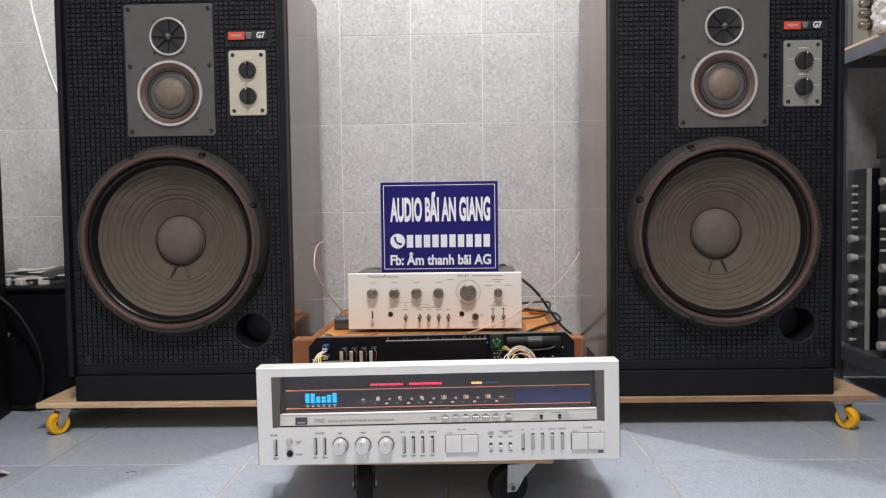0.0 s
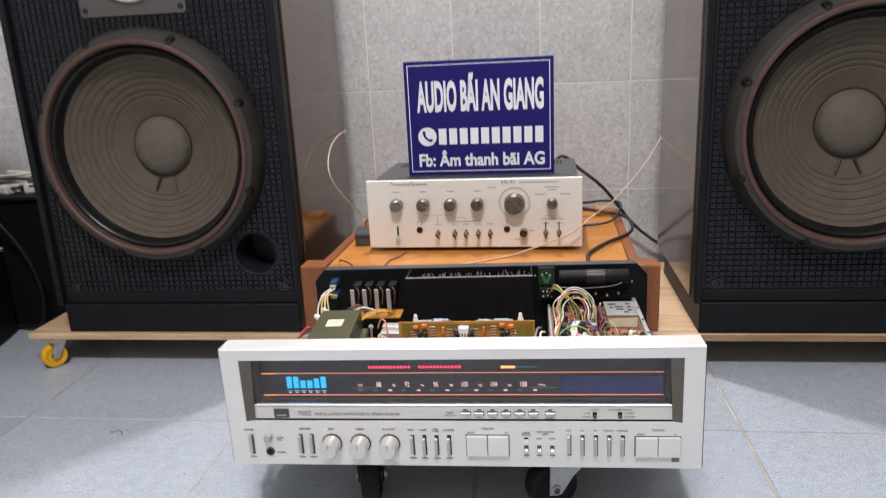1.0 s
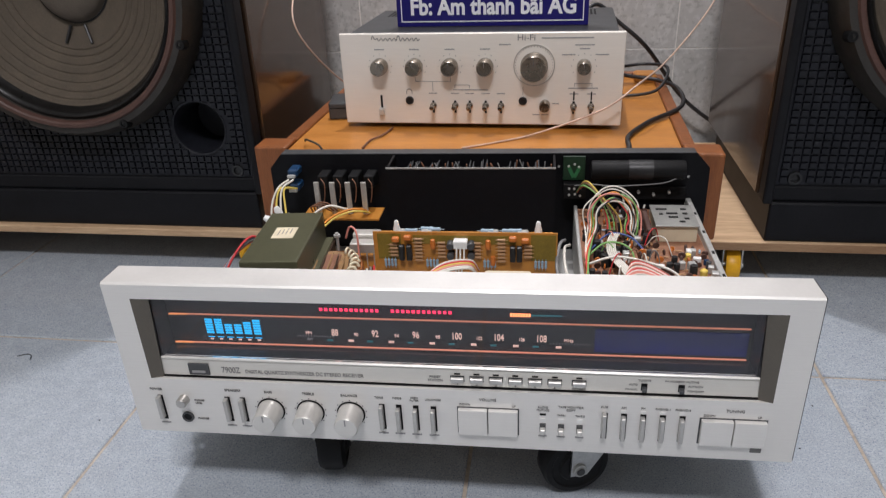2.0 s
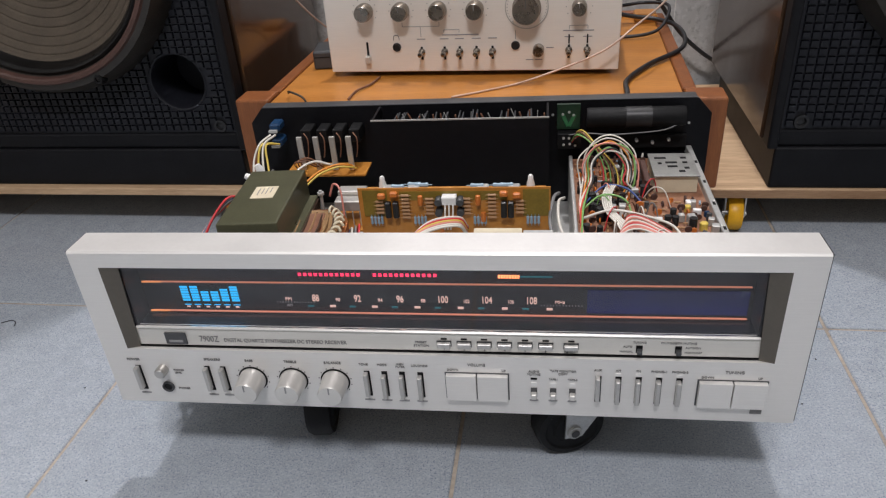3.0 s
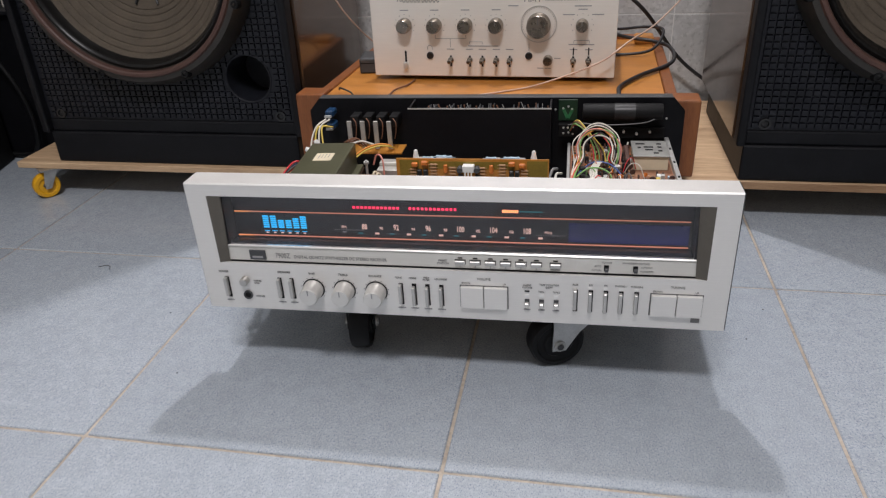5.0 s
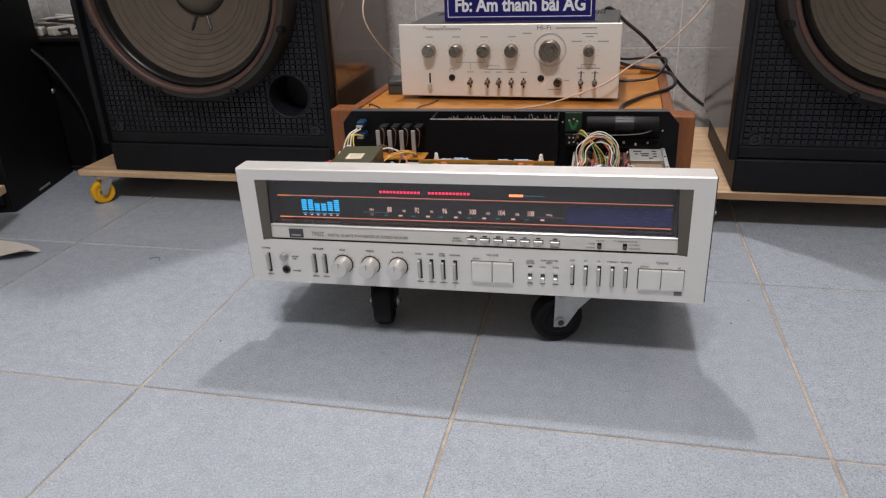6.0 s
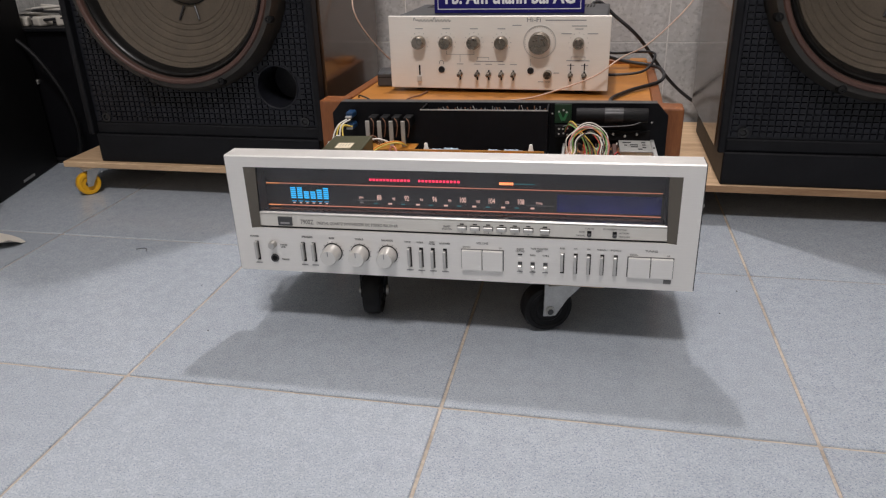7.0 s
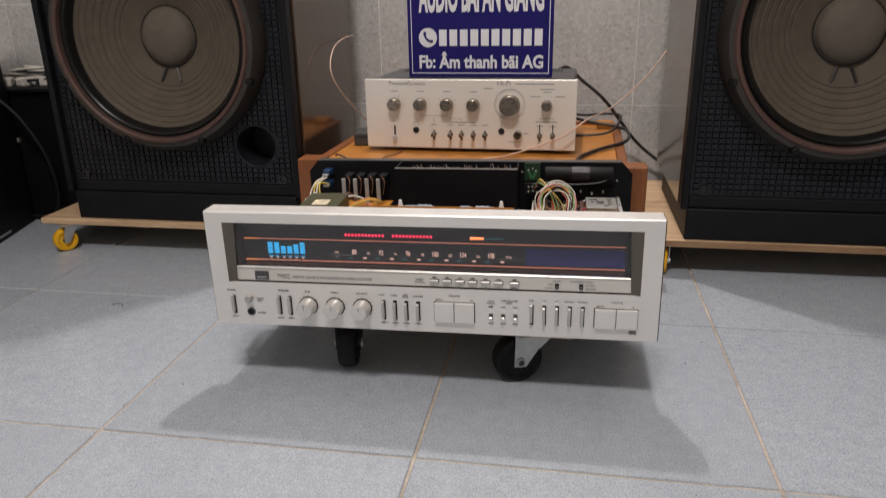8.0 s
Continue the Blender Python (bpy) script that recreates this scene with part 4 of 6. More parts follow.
        if k > 1 and rnd.random() < 0.85:
            again("transistor_lead", lead if k % 3 else pale, hs, Matrix.Translation((x + 0.004, rnd.uniform(-0.006, 0.006), rnd.uniform(0.000, 0.004))) @ Matrix.Translation((0, 0.332, 0.124)) @ Matrix.Rotation(radians(rnd.uniform(-28, 12)), 4, "Y") @ Matrix.Translation((0, -0.332, -0.124)))
    # transformer
    tr = part("transformer", one_box((-0.1860, 0.1705, 0.0985), (0.058, 0.118, 0.034), 0.0016, 2), M_OLIVE, REC, "olive lacquered transformer with a cream label")
    tr.matrix_basis = Matrix.Translation((-0.186, 0.1705, 0)) @ Matrix.Rotation(radians(3.5), 4, "Z") @ Matrix.Translation((0.186, -0.1705, 0))
    part("cover_flange", one_box((-0.1830, 0.1705, 0.0830), (0.068, 0.120, 0.003), 0.0008), M_OLIVE, tr)
    sheet = mesh_of("lamination", one_box((0, 0, 0), (0.070, 0.118, 0.0026), 0.0004), M_LAMINATE)
    for k in range(10):
        again("lamination", sheet, tr, Matrix.Translation((-0.1825 + rnd.uniform(-0.0006, 0.0006), 0.1705, 0.0530 + 0.0030 * k)))
    part("base_cover", one_box((-0.1840, 0.1705, 0.028), (0.066, 0.118, 0.045), 0.002, 2), M_OLIVE, tr)
    part("paper_label", one_box((-0.186, 0.176, 0.1157), (0.023, 0.026, 0.0006)), M_PAPER, tr, "cream paper label")
    for k in range(4):
        part("label_line", one_box((-0.1920 + 0.0040 * k, 0.177 + 0.001 * k, 0.1161), (0.0007, 0.014 - 0.003 * (k % 2), 0.0004)), M_DARKPRINT, tr)
    wd = part("winding", lathe(bmesh.new(), [(0, 0.04), (0.034, 0.04), (0.038, 0.046), (0.038, 0.078), (0.035, 0.0805), (0.0, 0.0805)], 36, Matrix.Translation((-0.142, 0.160, 0)) @ Matrix.Diagonal((0.95, 1.25, 1, 1))), M_COPPER, tr, "copper winding wrapped in paper")
    part("winding_wrap", lathe(bmesh.new(), [(0.012, 0.081), (0.018, 0.0830), (0.0185, 0.0815), (0.024, 0.0830), (0.0245, 0.0815), (0.030, 0.0830), (0.033, 0.0810)], 30, Matrix.Translation((-0.142, 0.160, 0)) @ Matrix.Diagonal((0.95, 1.25, 1, 1))), M_WAXPAPER, wd)
    part("winding_core", one_box((-0.142, 0.160, 0.0815), (0.020, 0.060, 0.004), 0.001), M_WIREBROWN, wd)
    for k in range(7):  # layers of wound paper, end on
        q = -0.014 + 0.0068 * k
        part("paper_layer", cord([(-0.142 + q, 0.160 - 0.036 + 0.0006 * k * k, 0.0822), (-0.140 + q * 1.05, 0.160, 0.0838), (-0.142 + q, 0.160 + 0.036 - 0.0006 * k * k, 0.0822)], 0.0013, 6, 5), M_LAMINATE if k % 2 else M_WAXPAPER, wd)
    turn = mesh_of("winding_turn", one_box((0.0362, 0, 0.062), (0.004, 0.0030, 0.036), 0.0012), M_COPPER)
    for k in range(24):
        again("winding_turn", turn, wd, Matrix.Translation((-0.142, 0.160, 0)) @ Matrix.Diagonal((0.95, 1.25, 1, 1)) @ Matrix.Rotation(radians(-80 + 7 * k), 4, "Z"))
    loop = mesh_of("terminal_loop", cord([(0.0045, 0, -0.001), (0.002, 0.0012, 0.003), (-0.002, 0, 0.0035), (-0.0045, -0.0012, 0.001), (-0.003, 0, -0.0015)], 0.0015, 6, 4), M_PAPER)
    for k in range(10):
        a = radians(-68 + 14 * k)
        again("terminal_loop", loop, wd, Matrix.Translation((-0.142 + 0.029 * math.cos(a), 0.160 + 0.041 * math.sin(a), 0.0835)) @ Matrix.Rotation(a, 4, "Z"))
    for x, y in ((-0.144, 0.225), (-0.144, 0.122), (-0.217, 0.225), (-0.217, 0.122)):
        bm = bmesh.new()
        rod(bm, (x, y, 0.06), (x, y, 0.092), 0.0018, 8)
        lathe(bm, [(0.0, 0.0), (0.0038, 0.0), (0.0038, 0.003), (0.0, 0.003)], 6, Matrix.Translation((x, y, 0.087)))
        part("bolt", bm, M_STEEL, tr)
    # upright driver board
    pb = part("driver_board", one_box((-0.004, 0.2135, 0.058), (0.197, 0.0018, 0.086)), M_PCB, REC, "orange upright circuit board")
    for x in (-0.085, 0.080):
        part("track_area", one_box((x, 0.2123, 0.084), (0.026, 0.0005, 0.030)), M_PCBTRACE, pb)
    part("track_area", one_box((-0.004, 0.2123, 0.0925), (0.110, 0.0005, 0.010)), M_PCBTRACE, pb)
    rt, rb = resistor(M_RESTAN), resistor(M_RES)
    for x, n, z in ((-0.080, 4, 0.087), (-0.053, 7, 0.094), (-0.028, 5, 0.090), (0.010, 5, 0.090), (0.036, 7, 0.094), (0.064, 4, 0.087)):
        for k in range(n):
            again("resistor", rt, pb, Matrix.Translation((x, 0.2098, z - 0.0042 * k)))
    for x0 in (-0.090, -0.044, 0.018, 0.072):
        for k in range(4):
            again("resistor", rb, pb, Matrix.Translation((x0 + 0.0036 * k, 0.209, 0.066)) @ Matrix.Rotation(radians(90), 4, "Y"))
    drop = mesh_of("film_capacitor", lathe(bmesh.new(), [(0, -0.006), (0.0025, -0.005), (0.0031, 0), (0.0025, 0.005), (0, 0.006)], 10), M_ORANGECAP)
    for x, z in ((-0.037, 0.089), (0.022, 0.089), (0.027, 0.070), (-0.016, 0.058)):
        again("film_capacitor", drop, pb, Matrix.Translation((x, 0.2085, z)))
    tran = mesh_of("transistor", one_box((0, -0.004, 0), (0.008, 0.005, 0.006), 0.0012), M_ORANGECAP)
    for x, z in ((-0.077, 0.0945), (-0.064, 0.0965), (0.048, 0.0965), (0.061, 0.0945)):
        again("transistor", tran, pb, Matrix.Translation((x, 0.2115, z)))
    blk = mesh_of("black_transistor", one_box((0, -0.005, 0), (0.006, 0.006, 0.018), 0.001), M_RUBBER)
    for x in (-0.071, -0.063, 0.048, 0.055):
        again("black_transistor", blk, pb, Matrix.Translation((x, 0.2125, 0.079)))
    can = mesh_of("capacitor", lathe(bmesh.new(), [(0.004, 0), (0.004, 0.010), (0.0035, 0.0107), (0, 0.0104)], 14, FRONT), M_GREYBOX)
    for x, z in ((-0.018, 0.089), (0.004, 0.089), (-0.018, 0.077), (0.004, 0.077)):
        again("capacitor", can, pb, Matrix.Translation((x, 0.2126, z)))
    cn = part("connector", one_box((-0.007, 0.2075, 0.0905), (0.015, 0.010, 0.009), 0.0008), M_WHITE, pb, "white plug connector")
    for k in range(3):
        part("plug_wire", cord([(-0.011 + 0.004 * k, 0.204, 0.088), (-0.011 + 0.004 * k, 0.199, 0.078), (-0.012 + 0.003 * k, 0.196, 0.062)], 0.0010, 6, 4), M_WIREWHITE, cn)
    # boards behind it
    p2 = part("output_board", one_box((-0.004, 0.2270, 0.0900), (0.188, 0.020, 0.002)), M_PCB, REC, "orange board with power resistors")
    rbig = resistor(M_RES)
    for x in (-0.063, -0.046, -0.038, 0.020, 0.043, 0.050):
        again("resistor", rbig, p2, Matrix.Translation((x, 0.229 + rnd.uniform(-0.003, 0.003), 0.0965)) @ Matrix.Scale(1.7, 4))
    trim = mesh_of("trimmer", one_box((0, 0, 0.003), (0.012, 0.010, 0.005), 0.001), M_STEEL)
    for x in (-0.072, -0.046, 0.026, 0.058):
        again("trimmer", trim, p2, Matrix.Translation((x, 0.226, 0.0915)))
    post = mesh_of("board_post", lathe(bmesh.new(), [(0.0044, 0), (0.0040, 0.006), (0.0028, 0.010), (0.0026, 0.0135), (0.0016, 0.0150), (0, 0.0152)], 12), M_WHITE)
    for x in (-0.0800, 0.0745):
        again("board_post", post, p2, Matrix.Translation((x, 0.2325, 0.0905)))
    for k in range(2):
        part("cement_resistor", one_box((-0.1195, 0.236 + 0.017 * k, 0.072 + 0.004 * k), (0.031, 0.014, 0.012), 0.001), M_RING, REC, "pale cement power resistor")
    part("side_board", one_box((-0.118, 0.245, 0.050), (0.040, 0.060, 0.002)), M_PCB, REC)
    pin = mesh_of("pin", one_box((0, 0, 0), (0.0012, 0.0012, 0.020)), M_STEEL)
    for k in range(4):
        again("pin", pin, REC, Matrix.Translation((-0.131 + 0.008 * k, 0.226, 0.058)))
    # bracket and long capacitor close behind the front
    br = part("bracket", one_box((0.052, 0.105, 0.0800), (0.080, 0.030, 0.016), 0.001), M_STEEL, REC, "steel bracket behind the dial")
    part("bracket_slot", one_box((0.056, 0.105, 0.0882), (0.026, 0.010, 0.0006)), M_DARK, br)
    part("bracket_wing", one_box((0.083, 0.140, 0.0860), (0.028, 0.022, 0.002), 0.0006), M_STEEL, br)
    again("screw", scr, br, Matrix.Translation((0.080, 0.138, 0.087)) @ Matrix.Rotation(radians(-90), 4, "X") @ Matrix.Scale(2.2, 4))
    bm = bmesh.new()
    lathe(bm, [(0, -0.022), (0.0075, -0.022), (0.008, -0.020), (0.008, 0.020), (0.0075, 0.022), (0, 0.022)], 18, Matrix.Translation((0.046, 0.140, 0.086)) @ Matrix.Rotation(radians(90), 4, "Y"))
    part("long_capacitor", bm, M_PAPER, REC, "cream tubular capacitor")
    # tuner board on the far side of the chassis
    tb = part("tuner_board", one_box((0.186, 0.205, 0.0690), (0.130, 0.290, 0.002)), M_PCB2, REC, "brown tuner board crowded with components")
    kinds = [resistor(M_RESTAN), resistor(M_RES), can_capacitor(0.004, 0.012, M_RUBBER), can_capacitor(0.0032, 0.010, M_GREYBOX), can_capacitor(0.0055, 0.018, M_RUBBER)]
    disc = mesh_of("disc_capacitor", lathe(bmesh.new(), [(0, -0.0014), (0.0045, -0.0012), (0.0052, 0), (0.0045, 0.0012), (0, 0.0014)], 12, Matrix.Translation((0, 0, 0.007)) @ FRONT), M_GASKET)
    disco = mesh_of("disc_capacitor", lathe(bmesh.new(), [(0, -0.0014), (0.0040, -0.0012), (0.0046, 0), (0.0040, 0.0012), (0, 0.0014)], 12, Matrix.Translation((0, 0, 0.006)) @ FRONT), M_ORANGECAP)
    ifcan = mesh_of("coil_can", one_box((0, 0, 0.006), (0.009, 0.009, 0.012), 0.0008), M_STEEL)
    chip = mesh_of("chip", one_box((0, 0, 0.003), (0.016, 0.007, 0.004), 0.0005), M_RUBBER)
    bluec = mesh_of("blue_capacitor", one_box((0, 0, 0.005), (0.008, 0.004, 0.010), 0.001), M_BLUEPART)
    yel = mesh_of("yellow_coil", lathe(bmesh.new(), [(0, 0), (0.005, 0), (0.005, 0.009), (0.004, 0.010), (0, 0.010)], 12), M_WIREYELLOW)
    whitec = mesh_of("white_plug", one_box((0, 0, 0.005), (0.010, 0.006, 0.010), 0.0008), M_WHITE)
    bag = [("resistor", kinds[0])] * 170 + [("resistor", kinds[1])] * 26 + [("capacitor", kinds[2])] * 46 + [("capacitor", kinds[3])] * 8 + [("capacitor", kinds[4])] * 6 + \
          [("disc_capacitor", disc)] * 84 + [("disc_capacitor", disco)] * 44 + [("coil_can", ifcan)] * 20 + [("chip", chip)] * 5 + [("blue_capacitor", bluec)] * 5 + [("yellow_coil", yel)] * 3 + [("white_plug", whitec)] * 6
    rnd.shuffle(bag)
    cells = [(x, y) for x in range(16) for y in range(32)]
    rnd.shuffle(cells)
    for (i, j), (nm, me) in zip([c for c in cells if not (c[0] > 9 and 19 < c[1] < 30)], bag):
        x, y = 0.1265 + 0.0079 * i + rnd.uniform(-0.002, 0.002), 0.070 + 0.0086 * j + rnd.uniform(-0.002, 0.002)
        again(nm, me, tb, Matrix.Translation((x, y, 0.0703 + (0.0022 if nm == "resistor" else 0))) @ Matrix.Rotation(radians(rnd.choice((0, 90)) + rnd.uniform(-12, 12)), 4, "Z") @ Matrix.Scale(rnd.uniform(0.62, 0.86), 4))
    tc = part("tuner_can", one_box((0.2235, 0.286, 0.0900), (0.046, 0.058, 0.002), 0.0004), M_LID, tb, "pierced steel lid of the tuner")
    part("tuner_side", one_box((0.2235, 0.287, 0.0798), (0.043, 0.054, 0.0185)), M_PAPER, tc)
    for x, y, w in ((0.212, 0.302, 0.012), (0.222, 0.290, 0.012), (0.222, 0.280, 0.010), (0.236, 0.302, 0.006), (0.236, 0.290, 0.005), (0.236, 0.276, 0.005), (0.210, 0.288, 0.004), (0.230, 0.268, 0.006)):
        part("lid_slot", one_box((x, y, 0.0912), (w, 0.0038, 0.0006)), M_DARK, tc)
    part("comb_capacitor", one_box((0.194, 0.280, 0.079), (0.006, 0.052, 0.018), 0.001), M_GASKET, tb)
    # rear left: terminals, fuse bars, small board
    for z in (0.119, 0.100):
        bl = part("terminal_block", one_box((-0.2315, 0.352, z), (0.013, 0.020, 0.010), 0.002), M_BLUEPART, rp, "blue plastic terminal")
        part("terminal_pin", one_box((-0.2315, 0.337, z - 0.002), (0.010, 0.004, 0.003)), M_STEEL, bl)
    part("relay_board", one_box((-0.168, 0.330, 0.0700), (0.098, 0.036, 0.002)), M_PCB, rp, "small orange board")
    for k in range(4):
        x = -0.1965 + 0.0197 * k
        part("relay_case", one_box((x + 0.003, 0.353, 0.108), (0.013, 0.024, 0.016), 0.001), M_DARK, rp)
        part("relay_bar", one_box((x, 0.324, 0.0935), (0.0066, 0.003, 0.042), 0.0005), M_RING, rp, "pale upright bar")
        part("relay_wire", cord([(x + 0.006, 0.326, 0.118), (x + 0.011, 0.322, 0.112), (x + 0.010, 0.322, 0.098), (x + 0.007, 0.325, 0.088)], 0.0007, 6, 4), M_WIREBROWN, rp)
    # rear right: small green boards and taped capacitor
    gb = part("green_board", one_box((0.1155, 0.350, 0.1230), (0.026, 0.003, 0.030), 0.0005), M_GREENPCB, rp, "small green circuit board")
    part("green_board", one_box((0.1165, 0.345, 0.0970), (0.026, 0.012, 0.018), 0.0005), M_DARK, rp)
    for x, z in ((0.109, 0.126), (0.116, 0.1285), (0.121, 0.125), (0.110, 0.101), (0.116, 0.101), (0.123, 0.102), (0.110, 0.093), (0.117, 0.094), (0.123, 0.092)):
        again("panel_screw", scr, gb, Matrix.Translation((x, 0.348 if z > 0.11 else 0.3388, z)))
    trace = mesh_of("green_trace", one_box((0, 0, 0), (0.0042, 0.0008, 0.0150), 0.0003), M_TRACE)
    for sx in (-1, 1):
        again("green_trace", trace, gb, Matrix.Translation((0.1155 + sx * 0.0036, 0.3482, 0.1185)) @ Matrix.Rotation(radians(sx * 24), 4, "Y"))
    bm = lathe(bmesh.new(), [(0, -0.054), (0.0105, -0.054), (0.0112, -0.052), (0.0112, 0.052), (0.0105, 0.054), (0, 0.054)], 22, Matrix.Translation((0.190, 0.352, 0.120)) @ Matrix.Rotation(radians(90), 4, "Y"))
    cp = part("taped_capacitor", bm, M_DARK, rp, "black capacitor wrapped in tape")
    part("tape_band", lathe(bmesh.new(), [(0.0114, -0.014), (0.0117, -0.014), (0.0117, 0.014), (0.0114, 0.014)], 22, Matrix.Translation((0.193, 0.352, 0.120)) @ Matrix.Rotation(radians(90), 4, "Y")), M_RUBBER, cp)
    for k in range(4):
        part("phono_socket", turned([(0.0018, 0), (0.0018, 0.006), (0, 0.006)], (0.176 + 0.018 * k, 0.365, 0.085 + 0.003 * (k % 2)), 10), M_STEEL, rp)
    part("socket_strip", one_box((0.200, 0.366, 0.085), (0.100, 0.004, 0.016), 0.0005), M_DARK, rp)
    # wiring
    W = lambda pts, r, m: part("wire", cord(pts, r * 0.82, 6, 6), m, REC)
    for k in range(7):
        o = rnd.uniform(-0.004, 0.004)
        W([(-0.216, 0.20 + o, 0.085), (-0.232 - 0.002 * k, 0.195 + 0.004 * k, 0.102 - 0.003 * k), (-0.248 - 0.004 * k, 0.17 + 0.004 * k, 0.085 - 0.004 * k), (-0.262 - 0.0035 * k + (0.02 if k > 3 else 0), 0.14, 0.045), (-0.266 + 0.006 * k, 0.10, 0.012)], 0.0016,
          (M_WIRERED, M_WIREGREY, M_WIREBLUE, M_WIREWHITE, M_WIREGREY, M_WIREBROWN, M_WIRERED)[k])
    part("crimp_cap", lathe(bmesh.new(), [(0.004, 0), (0.0048, 0.006), (0.003, 0.013), (0, 0.0135)], 12, Matrix.Translation((-0.232, 0.262, 0.088)) @ Matrix.Rotation(radians(-60), 4, "Y")), M_WHITE, REC)
    part("crimp_cap", lathe(bmesh.new(), [(0.004, 0), (0.0048, 0.006), (0.003, 0.013), (0, 0.0135)], 12, Matrix.Translation((-0.226, 0.270, 0.092)) @ Matrix.Rotation(radians(-20), 4, "Y")), M_WHITE, REC)
    for k in range(4):
        W([(-0.234 + 0.003 * k, 0.334, 0.114 - 0.012 * (k % 2)), (-0.246 + 0.003 * k, 0.322, 0.106), (-0.252 + 0.006 * k, 0.308, 0.085), (-0.244 + 0.006 * k, 0.285, 0.060), (-0.235 + 0.004 * k, 0.262, 0.040)], 0.0016, (M_WIREWHITE, M_WIREYELLOW, M_WIREWHITE, M_WIREYELLOW)[k])
    W([(-0.205, 0.245, 0.072), (-0.196, 0.290, 0.084), (-0.180, 0.312, 0.088), (-0.163, 0.318, 0.082), (-0.158, 0.330, 0.074)], 0.0017, M_WIREWHITE)
    W([(-0.192, 0.250, 0.070), (-0.175, 0.295, 0.079), (-0.155, 0.310, 0.084), (-0.140, 0.316, 0.082), (-0.134, 0.328, 0.074)], 0.0016, M_WIREORANGE)
    W([(-0.188, 0.252, 0.069), (-0.172, 0.293, 0.078), (-0.152, 0.306, 0.083), (-0.138, 0.312, 0.081), (-0.132, 0.324, 0.074)], 0.0014, M_WIREYELLOW)
    for k in range(3):
        W([(-0.206 + 0.004 * k, 0.326, 0.074), (-0.203 + 0.004 * k, 0.314, 0.086 + 0.002 * k), (-0.190 + 0.004 * k, 0.312, 0.088 + 0.002 * k), (-0.181 + 0.004 * k, 0.324, 0.076)], 0.0012, M_WIREBROWN)
    W([(-0.136, 0.222, 0.088), (-0.130, 0.222, 0.102), (-0.121, 0.214, 0.098), (-0.118, 0.205, 0.070)], 0.0014, M_WIREPINK)
    for k in range(6):
        W([(-0.128 + 0.004 * k, 0.205, 0.052), (-0.116 + 0.004 * k, 0.18, 0.066 + 0.002 * k), (-0.108 + 0.003 * k, 0.14, 0.062), (-0.10, 0.09, 0.05)], 0.0013, (M_WIRERED, M_WIREPINK, M_WIREBLUE, M_WIREWHITE, M_WIREGREY, M_WIRERED)[k])
    for k in range(6):
        W([(-0.072 + 0.003 * k, 0.075, 0.068), (-0.050 + 0.002 * k, 0.11 + 0.003 * k, 0.083), (-0.022, 0.14 + 0.004 * k, 0.090), (0.006, 0.155 + 0.0035 * k, 0.089), (0.014, 0.165 + 0.003 * k, 0.074)], 0.0014, (M_WIREWHITE, M_WIREWHITE, M_WIREPINK, M_WIREYELLOW, M_WIRERED, M_WIREWHITE)[k])
    cols = (M_WIREWHITE, M_WIREWHITE, M_WIREPINK, M_WIREWHITE, M_WIREGREEN, M_WIREWHITE, M_WIRERED, M_WIREWHITE, M_WIREBROWN, M_WIREGREY)
    for k in range(10):  # loose ring of wires beside the rear panel
        u = lambda d: rnd.uniform(-d, d)
        q = 1.0 - 0.05 * k
        cx, cy, cz = 0.155 + u(0.003), 0.280 + u(0.010), 0.094 + u(0.003)
        pts = [(0.1235 + u(0.002), 0.150 + u(0.02), 0.078), (0.1245 + u(0.002), 0.200 + u(0.01), 0.086)]
        for a in (200, 160, 120, 85, 50, 15, -25):
            pts.append((cx + 0.030 * q * math.cos(radians(a)) + u(0.0015), cy - 0.012 + 0.016 * math.sin(radians(a)) + u(0.002), cz + 0.030 * q * math.sin(radians(a)) + u(0.0015)))
        pts += [(0.178 + u(0.012), 0.250 + u(0.012), 0.073)]
        W(pts, 0.0010 + 0.0002 * (k % 2), (M_WIREWHITE, M_WIREPINK, M_WIREWHITE, M_WIREGREEN, M_WIREWHITE, M_WIREORANGE, M_BLACKCABLE, M_WIREWHITE, M_WIRERED, M_WIREGREEN)[k])
    for k in range(14):  # short crossing leads over the tuner board
        x, y = rnd.uniform(0.130, 0.205), rnd.uniform(0.10, 0.26)
        dx, dy = rnd.uniform(-0.03, 0.03), rnd.uniform(-0.04, 0.04)
        W([(x, y, 0.072), (x + dx * 0.3, y + dy * 0.3, 0.088), (x + dx * 0.7, y + dy * 0.7, 0.090), (x + dx, y + dy, 0.073)], 0.0008, cols[(k * 3) % 10])
    for k in range(5):
        a = rnd.uniform(-0.005, 0.005)
        W([(0.118, 0.345, 0.092), (0.130 + a, 0.322 + a, 0.112 + 0.0015 * k), (0.146 + a, 0.305 + a, 0.107), (0.155 + a + 0.003 * k, 0.288 + a, 0.085), (0.150 + 0.004 * k, 0.270 + a, 0.058)], 0.0011, (M_WIRERED, M_WIREGREEN, M_WIREGREEN, M_WIREBROWN, M_WIREYELLOW, M_WIREPINK, M_WIREGREY, M_WIREWHITE)[k])
    W([(0.116, 0.336, 0.106), (0.135, 0.325, 0.112), (0.160, 0.330, 0.108), (0.190, 0.338, 0.106), (0.222, 0.342, 0.108), (0.243, 0.348, 0.116)], 0.0009, M_WIREGREY)
    W([(0.176, 0.362, 0.086), (0.176, 0.345, 0.080), (0.184, 0.336, 0.070), (0.196, 0.336, 0.070), (0.200, 0.345, 0.078)], 0.0015, M_WIREWHITE)
